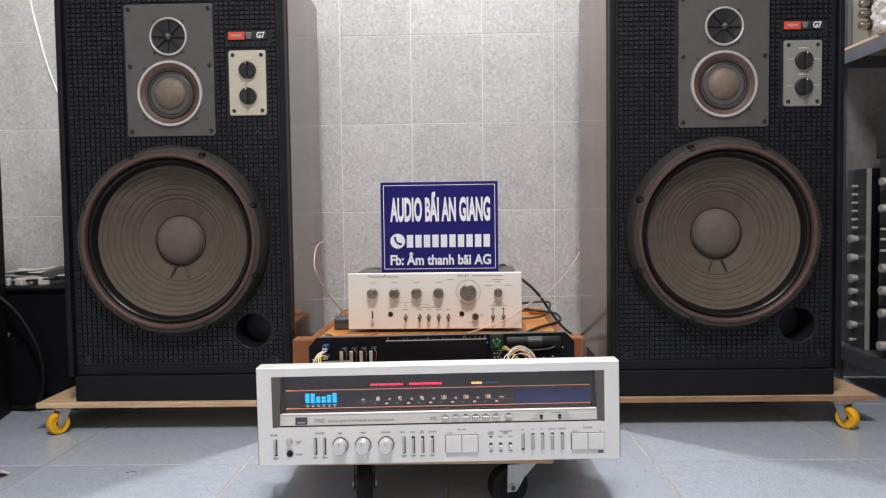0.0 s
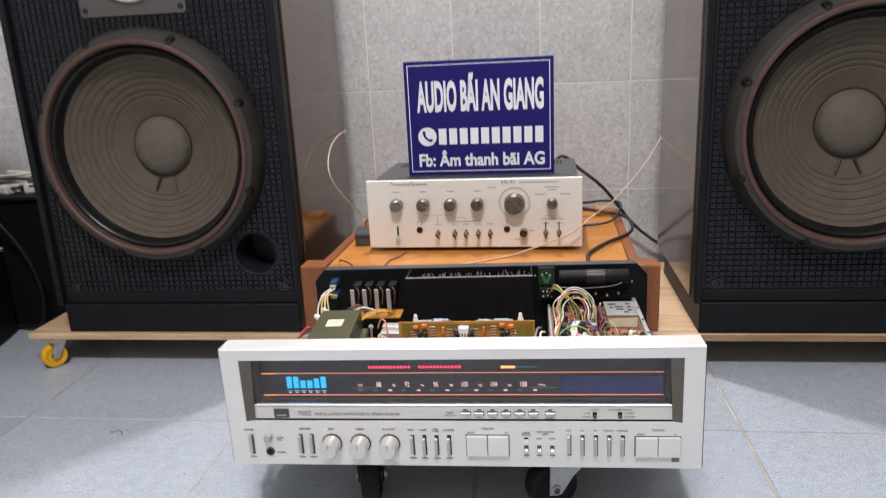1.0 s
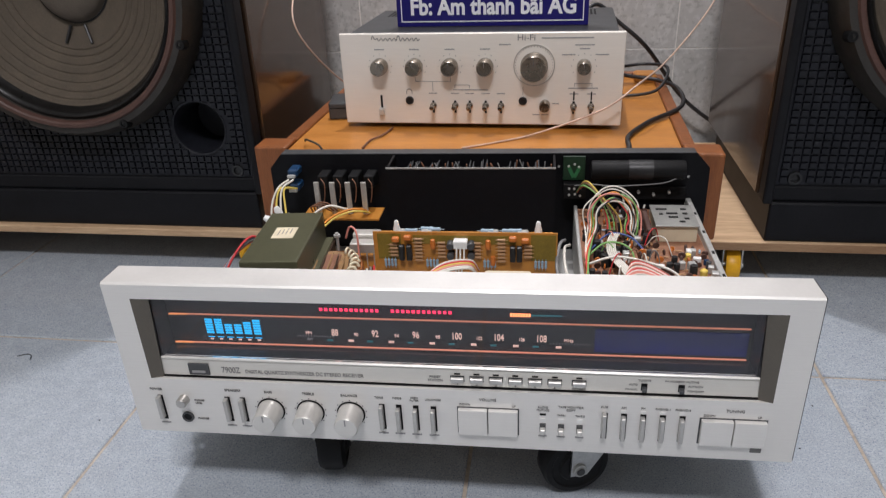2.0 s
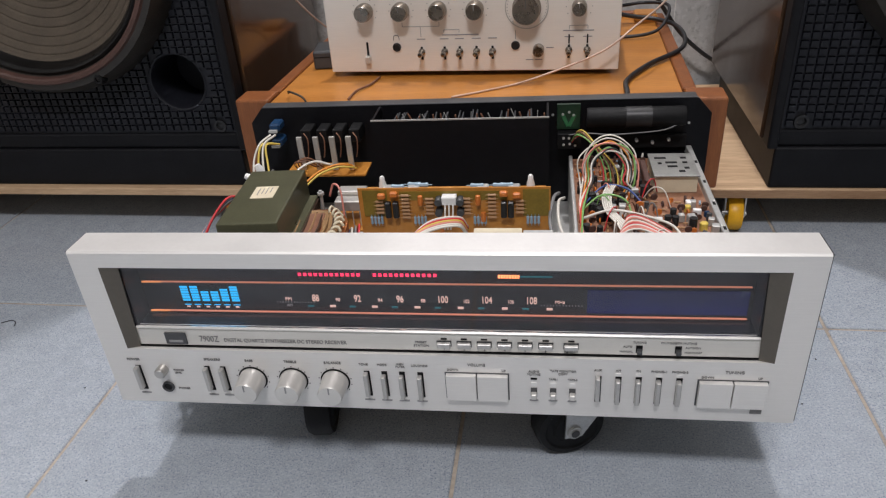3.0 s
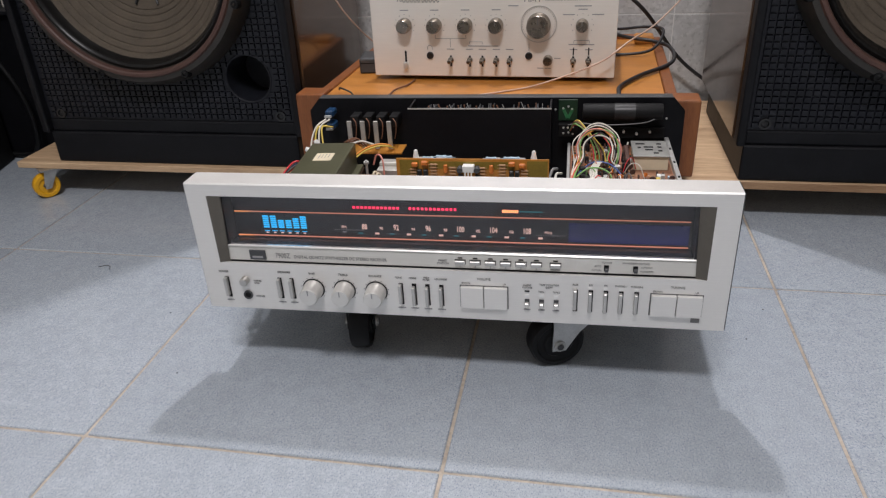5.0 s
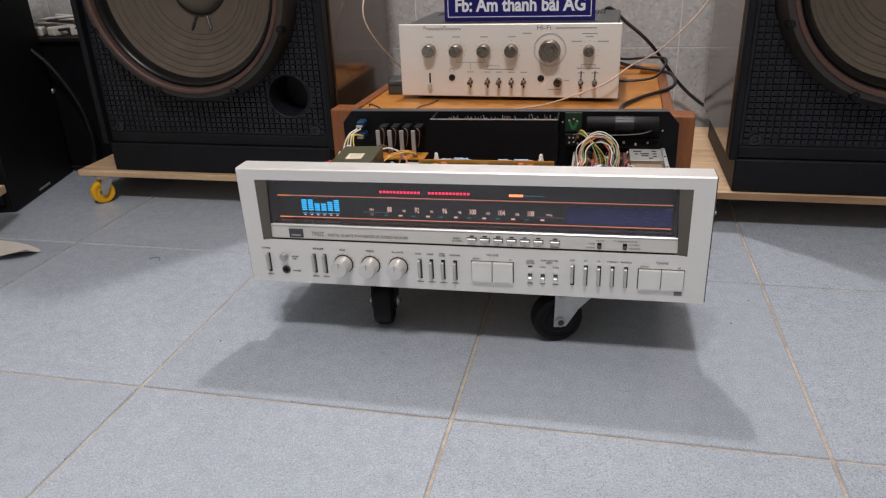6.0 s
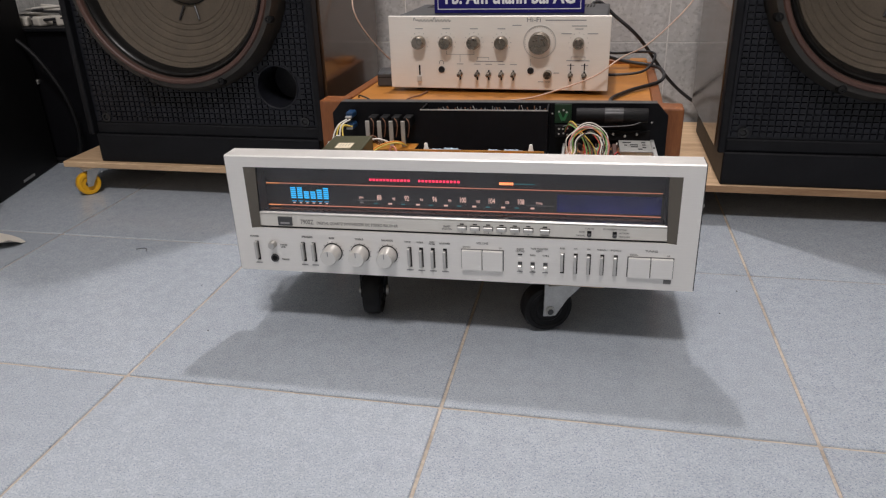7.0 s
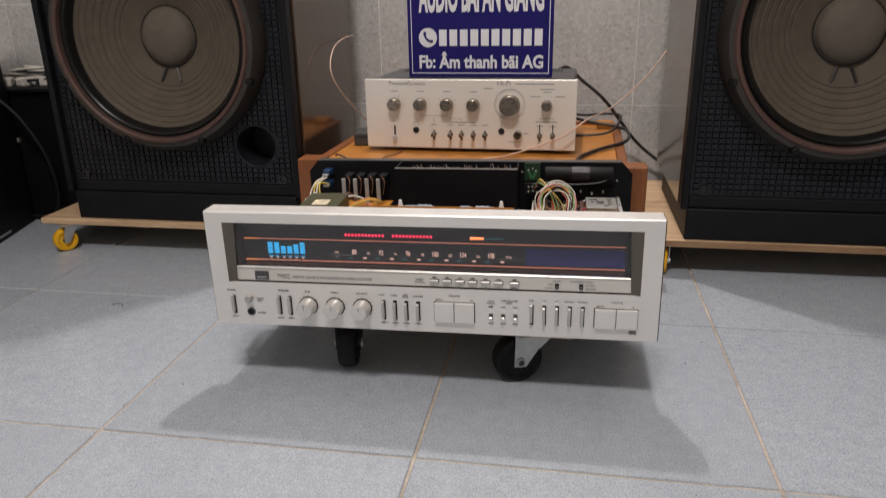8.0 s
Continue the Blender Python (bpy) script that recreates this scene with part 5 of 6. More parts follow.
    W([(0.104, 0.262, 0.070), (0.098, 0.235, 0.078), (0.094, 0.20, 0.070), (0.100, 0.17, 0.060), (0.112, 0.15, 0.050)], 0.0022, M_WIREGREY)
    W([(0.110, 0.27, 0.060), (0.103, 0.24, 0.070), (0.104, 0.20, 0.064), (0.114, 0.17, 0.055)], 0.0020, M_WIREWHITE)
    for k in range(12):  # flat bundle that sweeps over the board to the far front corner
        c = (M_WIREWHITE, M_WIREPINK, M_WIREPINK, M_WIREWHITE, M_WIRERED, M_WIREPINK, M_WIREWHITE, M_WIREBROWN, M_WIREPINK, M_WIREWHITE, M_WIRERED, M_WIREBROWN)[k]
        W([(0.122 + 0.002 * k, 0.070, 0.072), (0.140 + 0.0016 * k, 0.108 + 0.002 * k, 0.088), (0.168, 0.140 + 0.0026 * k, 0.094), (0.200, 0.126 + 0.0022 * k, 0.087), (0.235, 0.090 + 0.0016 * k, 0.076)], 0.0011, c)
    for k in range(5):  # ribbon towards the front
        W([(0.158 + 0.0020 * k, 0.262, 0.074), (0.153 + 0.0020 * k, 0.246, 0.086), (0.146 + 0.0020 * k, 0.218, 0.087), (0.147 + 0.0020 * k, 0.190, 0.086), (0.158 + 0.0022 * k, 0.160, 0.084), (0.166 + 0.0022 * k, 0.120, 0.078)], 0.0012, M_WIREWHITE)
    W([(0.124, 0.185, 0.080), (0.150, 0.187, 0.088), (0.175, 0.182, 0.087), (0.205, 0.170, 0.082), (0.216, 0.155, 0.074)], 0.0016, M_WIREWHITE)
    W([(0.128, 0.22, 0.078), (0.150, 0.245, 0.086), (0.172, 0.24, 0.085), (0.186, 0.225, 0.076)], 0.0013, M_WIREBLUE)
    W([(0.122, 0.20, 0.078), (0.145, 0.218, 0.089), (0.168, 0.212, 0.086), (0.174, 0.19, 0.074)], 0.0012, M_WIREGREEN)


receiver_inside()

# ---- dolly under the receiver ----


def black_caster(parent, at, turn, fork=None):
    m = Matrix.Translation(at) @ Matrix.Rotation(radians(turn), 4, "Z")
    ax = Matrix.Rotation(radians(90), 4, "X")
    wh = part("wheel", lathe(bmesh.new(), [(0.006, -0.0135), (0.016, -0.0135), (0.018, -0.011), (0.024, -0.011), (0.0255, -0.0125), (0.0305, -0.0115), (0.0328, -0.007), (0.0328, 0.007), (0.0305, 0.0115), (0.0255, 0.0125), (0.024, 0.011), (0.018, 0.011), (0.016, 0.0135), (0.006, 0.0135)], 36,
                             m @ Matrix.Translation((0, 0, 0.0328)) @ ax), M_WHEEL, parent, "black rubber caster wheel")
    bm = bmesh.new()
    for sy in (-1, 1):  # tapered fork cheeks
        y0, y1 = sy * 0.0148, sy * 0.0172
        prof = [(-0.0085, 0.0260), (0.0075, 0.0255), (0.0230, 0.0480), (0.0440, 0.0670), (0.0440, 0.0705), (-0.0075, 0.0705)]
        lo = [bm.verts.new((x, y0, z)) for x, z in prof]
        hi = [bm.verts.new((x, y1, z)) for x, z in prof]
        bm.faces.new(lo)
        bm.faces.new(hi[::-1])
        for k in range(6):
            bm.faces.new((lo[k], lo[(k + 1) % 6], hi[(k + 1) % 6], hi[k]))
    box(bm, (0.022, 0, 0.0695), (0.046, 0.036, 0.0028), 0.001)
    bmesh.ops.recalc_face_normals(bm, faces=bm.faces)
    bm.transform(m)
    part("fork", bm, fork or M_ZINC, wh, "black fork" if fork else "zinc-plated fork")
    bm = bmesh.new()
    rod(bm, (0, -0.0205, 0.0328), (0, 0.0205, 0.0328), 0.0042, 12)
    lathe(bm, [(0, 0), (0.0068, 0), (0.0066, 0.0022), (0.0050, 0.0024), (0, 0.0024)], 16, Matrix.Translation((0, -0.0172, 0.0328)) @ FRONT)
    bm.transform(m)
    part("axle_bolt", bm, M_STEEL, wh)
    bm = lathe(bmesh.new(), [(0.0040, 0.0034), (0.0036, 0.0040), (0.0, 0.0040)], 14, Matrix.Translation((0, -0.0172, 0.0328)) @ FRONT)
    bm.transform(m)
    part("bolt_end", bm, M_GREYBOX, wh)
    bm = one_box((0.026, 0, 0.0730), (0.062, 0.056, 0.0026), 0.001)
    bm.transform(m)
    part("top_plate", bm, M_ZINC, wh)


def board_dolly():
    d = thing("platform_dolly", Matrix(), "low wooden board dolly on black swivel casters under the receiver", "dolly")
    part("board", one_box((-0.022, 1.555, 0.0811), (0.375, 0.77, 0.0130), 0.0012), M_PLY, d, "plain wooden board")
    black_caster(d, (-0.141, 1.203, 0), 98, M_WHEEL)
    black_caster(d, (0.094, 1.195, 0), 21)
    black_caster(d, (-0.150, 1.86, 0), 70)
    black_caster(d, (0.100, 1.86, 0), 110)


board_dolly()

# ---- wooden case, amplifier and sign ----


def wooden_case():
    c = thing("wooden_case", Matrix.Translation((-0.0290, 1.572, 0.0877)) @ Matrix.Rotation(radians(-1.2), 4, "Z"), "orange-brown wooden receiver case slid back on its dolly", "wooden case")
    part("top_panel", one_box((0, 0.222, 0.1125), (0.530, 0.440, 0.007), 0.0006), M_CASETOP, c, "orange varnished plywood panel")
    part("bottom_panel", one_box((0, 0.222, 0.0045), (0.530, 0.440, 0.009), 0.0006), M_CASEWOOD, c)
    for sx in (-1, 1):
        part("side_board", one_box((sx * 0.274, 0.240, 0.0595), (0.0175, 0.400, 0.119), 0.0015), M_CASEWOOD, c, "red-brown wooden side")
        part("front_post", one_box((sx * 0.2905, 0.019, 0.0600), (0.0470, 0.042, 0.120), 0.003, 2), M_CASEWOOD, c, "red-brown front post")
        part("corner_block", one_box((sx * 0.250, 0.408, 0.1225), (0.038, 0.044, 0.014), 0.005, 2), M_CASETOP, c)
    part("back_rail", one_box((0, 0.436, 0.0600), (0.530, 0.014, 0.128), 0.0015), M_CASEWOOD, c)
    # black sheet across the open front, standing for the dark hollow behind
    part("inner_rail", one_box((0, 0.03, 0.055), (0.53, 0.004, 0.10)), M_DARK, c)


wooden_case()


def amplifier():
    a = thing("amplifier", Matrix.Translation((-0.0365, 1.6775, 0.2042)) @ Matrix.Rotation(radians(-1.6), 4, "Z"), "silver integrated amplifier with knobs and toggles on the wooden case", "amplifier")
    part("case", one_box((0, 0.125, 0.0715), (0.384, 0.238, 0.122), 0.002), M_GREYBOX, a, "dark grey metal cover")
    f = part("front_panel", one_box((0, 0.003, 0.0715), (0.399, 0.006, 0.129), 0.0010), M_AMPFACE, a, "brushed silver front panel")
    for x in (-0.15, 0.15):
        for y in (0.03, 0.21):
            part("foot", lathe(bmesh.new(), [(0, 0), (0.010, 0), (0.011, 0.010), (0, 0.010)], 16, Matrix.Translation((x, y, 0.0006))), M_RUBBER, a)
    for sx in (-1, 1):
        for k in range(6):
            part("vent_slot", one_box((sx * 0.150 + 0.006 * (k - 3), 0.20, 0.1326), (0.003, 0.05, 0.0006)), M_DARK, a)
    zk = 0.0905
    for x in (-0.1420, -0.0915, -0.0405, 0.0095, 0.1455):
        r = 0.0118 if x < 0.1 else 0.0098
        kn = part("knob", turned([(r, 0), (r, 0.012), (r * 0.93, 0.0135), (r * 0.90, 0.019), (r * 0.82, 0.0202), (0, 0.0200)], (x, 0, zk), 36), M_KNOB, f, "turned steel knob")
        part("pointer", one_box((x, -0.0203, zk + r * 0.5), (0.0008, 0.0006, r * 0.7)), M_DARKPRINT, kn)
        for k in range(9):
            an = radians(-30 + 30 * k)
            part("scale_mark", one_box((x + 0.0168 * math.cos(an), -0.0002, zk + 0.0168 * math.sin(an)), (0.0010, 0.0006, 0.0010)), M_DARKPRINT, f)
        part("caption_bar", one_box((x, -0.0002, zk + 0.0235), (0.014, 0.0006, 0.0014)), M_GREYPRINT, f)
    part("volume_ring", turned([(0.0285, 0), (0.0284, 0.0012), (0.0276, 0.0012), (0.0274, 0)], (0.0775, 0, zk + 0.001), 56), M_CHROME, f, "thin steel ring round the volume knob")
    for k in range(31):
        an = radians(-45 + 9 * k)
        part("scale_mark", one_box((0.0775 + 0.0257 * math.cos(an), -0.0002, zk + 0.001 + 0.0257 * math.sin(an)), (0.0009, 0.0006, 0.0009)), M_DARKPRINT, f)
    kn = part("volume_knob", turned([(0.0190, 0), (0.0190, 0.004), (0.0180, 0.0055), (0.0178, 0.021), (0.0168, 0.0225), (0.0, 0.0218)], (0.0775, 0, zk), 48), M_KNOB, f, "large turned steel volume knob")
    part("pointer", one_box((0.0775, -0.0227, zk + 0.009), (0.0010, 0.0006, 0.011)), M_DARKPRINT, kn)
    for x in (-0.1015, 0.0625):
        part("jack", turned([(0.0060, 0), (0.0057, 0.002), (0.0044, 0.0022), (0.0038, 0.0010), (0, 0.0008)], (x, 0, 0.0415), 24), M_RUBBER, f, "black socket")
    part("headphone_mark", cord([(-0.1055, -0.0003, 0.0510), (-0.1050, -0.0003, 0.0560), (-0.1015, -0.0003, 0.0580), (-0.0980, -0.0003, 0.0560), (-0.0975, -0.0003, 0.0510)], 0.0005, 5, 4), M_DARKPRINT, f)
    part("slider_slot", one_box((-0.1435, -0.0002, 0.0360), (0.0030, 0.0008, 0.026)), M_DARK, f)
    part("slider", one_box((-0.1435, -0.004, 0.0255), (0.0072, 0.008, 0.0105), 0.001), M_SILVERTOP, f)
    for x in (-0.0665, -0.0345, -0.0135, 0.0095, 0.0315, 0.1335, 0.1575):
        tg = part("toggle", turned([(0.0048, 0), (0.0046, 0.003), (0.0030, 0.0035), (0.0028, 0.012), (0.0036, 0.016), (0.0030, 0.0185), (0, 0.019)], (x, 0, 0.0345), 18), M_KNOB, f, "small steel toggle switch")
        part("toggle_slot", one_box((x, -0.0002, 0.0325), (0.0030, 0.0008, 0.018)), M_DARK, tg)
        part("caption_bar", one_box((x, -0.0002, 0.0520), (0.012, 0.0006, 0.0012)), M_GREYPRINT, f)
        if x > 0.12:
            part("pointer_mark", one_box((x, -0.0002, 0.0490), (0.0020, 0.0008, 0.012)), M_DARK, f)
    part("small_knob", turned([(0.0076, 0), (0.0074, 0.014), (0.0064, 0.0155), (0, 0.0155)], (0.0935, 0, 0.0360), 28), M_KNOB, f)
    for x in (0.0815, 0.0935, 0.1085):
        part("caption_bar", one_box((x, -0.0002, 0.0220 if x < 0.1 else 0.0380), (0.010, 0.0006, 0.0012)), M_GREYPRINT, f)
    # printed linking lines
    for x0, x1, z, drop in ((-0.0915, -0.0405, 0.0690, 0.006), (-0.0345, -0.0135, 0.0640, 0.004), (0.1335, 0.1575, 0.0665, 0.005)):
        part("printed_line", one_box(((x0 + x1) / 2, -0.0002, z), (x1 - x0, 0.0006, 0.0007)), M_GREYPRINT, f)
        for x in (x0, x1):
            part("printed_line", one_box((x, -0.0002, z - drop / 2 if x0 > -0.05 else z + drop / 2), (0.0007, 0.0006, drop)), M_GREYPRINT, f)
    part("printed_line", one_box((-0.0665, -0.0002, 0.0620), (0.0007, 0.0006, 0.014)), M_GREYPRINT, f)
    part("printed_line", one_box((0.0625, -0.0002, 0.0560), (0.0007, 0.0006, 0.012)), M_GREYPRINT, f)
    part("caption_bar", one_box((-0.012, -0.0002, 0.0572), (0.050, 0.0006, 0.0014)), M_GREYPRINT, f)
    part("caption_bar", one_box((0.1455, -0.0002, 0.0600), (0.040, 0.0006, 0.0014)), M_GREYPRINT, f)
    # script of the maker as a plain wavy stroke
    pts = [(-0.152 + 0.0021 * k, -0.0003, 0.1280 + 0.0022 * math.sin(k * 2.1) + (0.0032 if k in (1, 2, 18, 19) else 0)) for k in range(34)]
    part("script_stroke", cord(pts, 0.0006, 5, 3), M_DARKPRINT, f)
    word("words", "Hi-Fi", (0.0665, -0.0003, 0.1290), 0.0110, M_DARKPRINT, f, 0.024)
    part("caption_bar", one_box((0.122, -0.0002, 0.1285), (0.070, 0.0006, 0.0016)), M_GREYPRINT, f)
    part("caption_bar", one_box((0.1455, -0.0002, 0.1190), (0.026, 0.0006, 0.0014)), M_GREYPRINT, f)
    for x in (0.124, 0.169):
        part("caption_bar", one_box((x, -0.0002, 0.1060), (0.018, 0.0006, 0.0014)), M_GREYPRINT, f)
    part("caption_bar", one_box((0.0370, -0.0002, 0.1200), (0.016, 0.0006, 0.0014)), M_GREYPRINT, f)


amplifier()


def sign():
    s = thing("sign", Matrix.Translation((-0.0245, 1.752, 0.3370)) @ Matrix.Rotation(radians(-1.6), 4, "Z"), "blue sign board with white lettering standing on the amplifier", "sign")
    part("board", one_box((0, 0, 0.1072), (0.279, 0.006, 0.2140), 0.0006), M_SIGNBLUE, s, "deep blue board")
    for z in (0.0075, 0.2065):
        part("border", one_box((0, -0.0032, z), (0.2660, 0.0006, 0.0014)), M_SIGNWHITE, s)
    for x in (-0.1323, 0.1323):
        part("border", one_box((x, -0.0032, 0.107), (0.0014, 0.0006, 0.1976)), M_SIGNWHITE, s)
    word("title_letters", "AUDIO BÃI AN GIANG", (0.002, -0.0033, 0.1455), 0.0750, M_SIGNWHITE, s, 0.238, 0.0030)
    disc = part("phone_disc", turned([(0.0178, 0.003), (0.0178, 0.0036), (0, 0.0036)], (-0.1000, 0, 0.0740), 32), M_SIGNWHITE, s)
    for p in disc.data.polygons:
        p.use_smooth = False
    bm = cord([(-0.1065, -0.0038, 0.0815), (-0.1045, -0.0038, 0.0745), (-0.0995, -0.0038, 0.0690), (-0.0925, -0.0038, 0.0665)], 0.0020, 6, 5)
    box(bm, (-0.1060, -0.0038, 0.0815), (0.0052, 0.002, 0.0065), 0.0005)
    box(bm, (-0.0935, -0.0038, 0.0672), (0.0065, 0.002, 0.0052), 0.0005)
    part("handset_mark", bm, M_SIGNBLUE, s)
    for k in range(10):
        part("number_bar", one_box((-0.0705 + 0.0203 * k, -0.0033, 0.0735), (0.0150, 0.0006, 0.0300)), M_SIGNWHITE, s)
    word("web_letters", "Fb: Âm thanh bãi AG", (0.002, -0.0033, 0.0275), 0.0330, M_SIGNWHITE, s, 0.240, 0.0010)


sign()


def cable(name, pts, r, material, label, category="cable", n=8):
    ob = solid(name, cord(pts, r, n, 8), material, Matrix(), label, category)
    return ob


cable("speaker_wire", [(0.372, 2.03, 0.386), (0.356, 2.00, 0.372), (0.304, 1.90, 0.323), (0.235, 1.78, 0.279), (0.182, 1.668, 0.270), (0.135, 1.650, 0.240), (0.044, 1.640, 0.2085), (-0.010, 1.61, 0.2052), (-0.052, 1.585, 0.2055)], 0.0014, M_SPKWIRE, "thin bare copper speaker wire draped across the amplifier")
cable("speaker_wire", [(-0.347, 1.992, 0.404), (-0.342, 1.90, 0.402), (-0.332, 1.80, 0.388), (-0.326, 1.755, 0.352), (-0.312, 1.76, 0.312), (-0.285, 1.80, 0.258), (-0.262, 1.845, 0.222), (-0.235, 1.87, 0.214)], 0.0014, M_SPKWIRE, "thin copper speaker wire curling beside the loudspeaker")
cable("mains_cable", [(0.100, 1.925, 0.300), (0.135, 1.95, 0.337), (0.175, 1.95, 0.308), (0.228, 1.955, 0.262), (0.296, 2.03, 0.170), (0.345, 2.04, 0.125), (0.40, 2.045, 0.09)], 0.0036, M_BLACKCABLE, "thick black mains cord running down behind the case")
cable("mains_cable", [(0.125, 1.915, 0.245), (0.19, 1.935, 0.222), (0.245, 1.93, 0.214), (0.270, 1.87, 0.2145), (0.262, 1.775, 0.2115), (0.205, 1.70, 0.2085), (0.172, 1.635, 0.2083), (0.168, 1.585, 0.2083), (0.166, 1.560, 0.200)], 0.0034, M_BLACKCABLE, "black mains cord looping over the wooden case")
cable("signal_cable", [(0.10, 1.915, 0.260), (0.17, 1.94, 0.236), (0.225, 1.955, 0.236), (0.258, 1.915, 0.238), (0.235, 1.86, 0.214), (0.175, 1.85, 0.2075), (0.14, 1.875, 0.2072)], 0.0026, M_BLACKCABLE, "thin black signal cable in a loose loop")
cable("thin_wire", [(-0.275, 1.60, 0.209), (-0.268, 1.585, 0.216), (-0.250, 1.577, 0.212), (-0.243, 1.574, 0.2055)], 0.0014, M_BLACKCABLE, "short thin dark wire on the wooden case")
cable("thin_wire", [(-0.165, 1.675, 0.2062), (-0.172, 1.640, 0.2062), (-0.185, 1.615, 0.2062), (-0.188, 1.580, 0.2062)], 0.0014, M_WIREBROWN, "short thin brown wire on the wooden case")
cable("thin_wire", [(-0.235, 1.85, 0.215), (-0.262, 1.86, 0.232), (-0.288, 1.88, 0.218), (-0.300, 1.90, 0.17)], 0.0014, M_WIREBROWN, "short thin brown wire behind the amplifier")


def adapter():
    a = thing("power_adapter", Matrix.Translation((-0.262, 1.752, 0.2040)) @ Matrix.Rotation(radians(8), 4, "Z"), "small dark grey plug adapter beside the amplifier", "adapter")
    part("body", one_box((0, 0, 0.0135), (0.034, 0.060, 0.0265), 0.003, 2), M_GREYBOX, a)
    part("lid_line", one_box((0, -0.0302, 0.018), (0.030, 0.0006, 0.0012)), M_DARK, a)


adapter()

# ---- beside the loudspeakers: black boxes, clutter, dolly, paper ----


def side_cabinet():
    c = thing("low_cabinet", Matrix.Translation((-1.165, 1.925, 0)), "low black cabinet against the tiled wall, cluttered on top", "cabinet")
    part("body", one_box((0, 0, 0.150), (0.46, 0.27, 0.300), 0.002), M_BLACKSTEEL, c)
    part("top", one_box((0, -0.004, 0.3045), (0.47, 0.285, 0.009), 0.002), M_BLACKPAINT, c)
    part("knob", turned([(0.006, 0), (0.0065, 0.006), (0.004, 0.009), (0, 0.0095)], (0.065, -0.135, 0.190), 16), M_CHROME, c, "small steel knob")


side_cabinet()


def black_box():
    m = Matrix.Translation((-1.020, 1.515, 0)) @ Matrix.Rotation(radians(15), 4, "Z")
    b = thing("black_loudspeaker", m, "tall plain black loudspeaker box standing on the floor", "loudspeaker")
    part("body", one_box((-0.21, 0.135, 0.336), (0.42, 0.27, 0.672), 0.004, 2), M_DARK, b)
    part("grille", one_box((-0.21, -0.006, 0.336), (0.39, 0.012, 0.63), 0.003), M_BLACKPAINT, b)
    part("name_strip", one_box((0.0004, 0.13, 0.012), (0.001, 0.05, 0.005)), M_GREYPRINT, b)


black_box()


def spare_dolly():
    m = Matrix.Translation((-0.975, 1.462, 0)) @ Matrix.Rotation(radians(16), 4, "Z")
    d = thing("spare_dolly", m, "bare plank dolly on a dark caster near the black box", "dolly")
    part("board", one_box((-0.20, -0.16, 0.0725), (0.40, 0.32, 0.016), 0.0015), M_PLY, d)
    for x in (-0.05, -0.35):
        for y in (-0.12, -0.28):
            bm = lathe(bmesh.new(), [(0, -0.009), (0.026, -0.009), (0.029, -0.006), (0.029, 0.006), (0.026, 0.009), (0, 0.009)], 20, Matrix.Translation((x, y, 0.029)) @ Matrix.Rotation(radians(90), 4, "X"))
            w = part("wheel", bm, M_GREYBOX, d)
            part("fork", one_box((x, y, 0.052), (0.026, 0.024, 0.025), 0.003), M_ZINC, w)


spare_dolly()


def paper_sheet():
    bm = bmesh.new()
    g = {}
    for i in range(13):
        for j in range(9):
            u, v = i / 12, j / 8
            g[i, j] = bm.verts.new((0.120 * (u - 1) + 0.012 * (0.5 - v) * (1 - u), 0.080 * (v - 0.5) * (1 - 0.6 * u ** 3), 0.0012 + 0.016 * max(0, u - 0.3) * max(0, 0.8 - v) * 1.8))
    for i in range(12):
        for j in range(8):
            bm.faces.new((g[i, j], g[i + 1, j], g[i + 1, j + 1], g[i, j + 1]))
    r = bmesh.ops.extrude_face_region(bm, geom=list(bm.faces))
    bmesh.ops.translate(bm, verts=[q for q in r["geom"] if isinstance(q, bmesh.types.BMVert)], vec=(0, 0, 0.0004))
    bmesh.ops.recalc_face_normals(bm, faces=bm.faces)
    solid("paper_sheet", bm, M_OLDPAPER, Matrix.Translation((-0.824, 1.331, 0.0)) @ Matrix.Rotation(radians(-4), 4, "Z"), "curled cream sheet of paper on the floor", "paper")


paper_sheet()


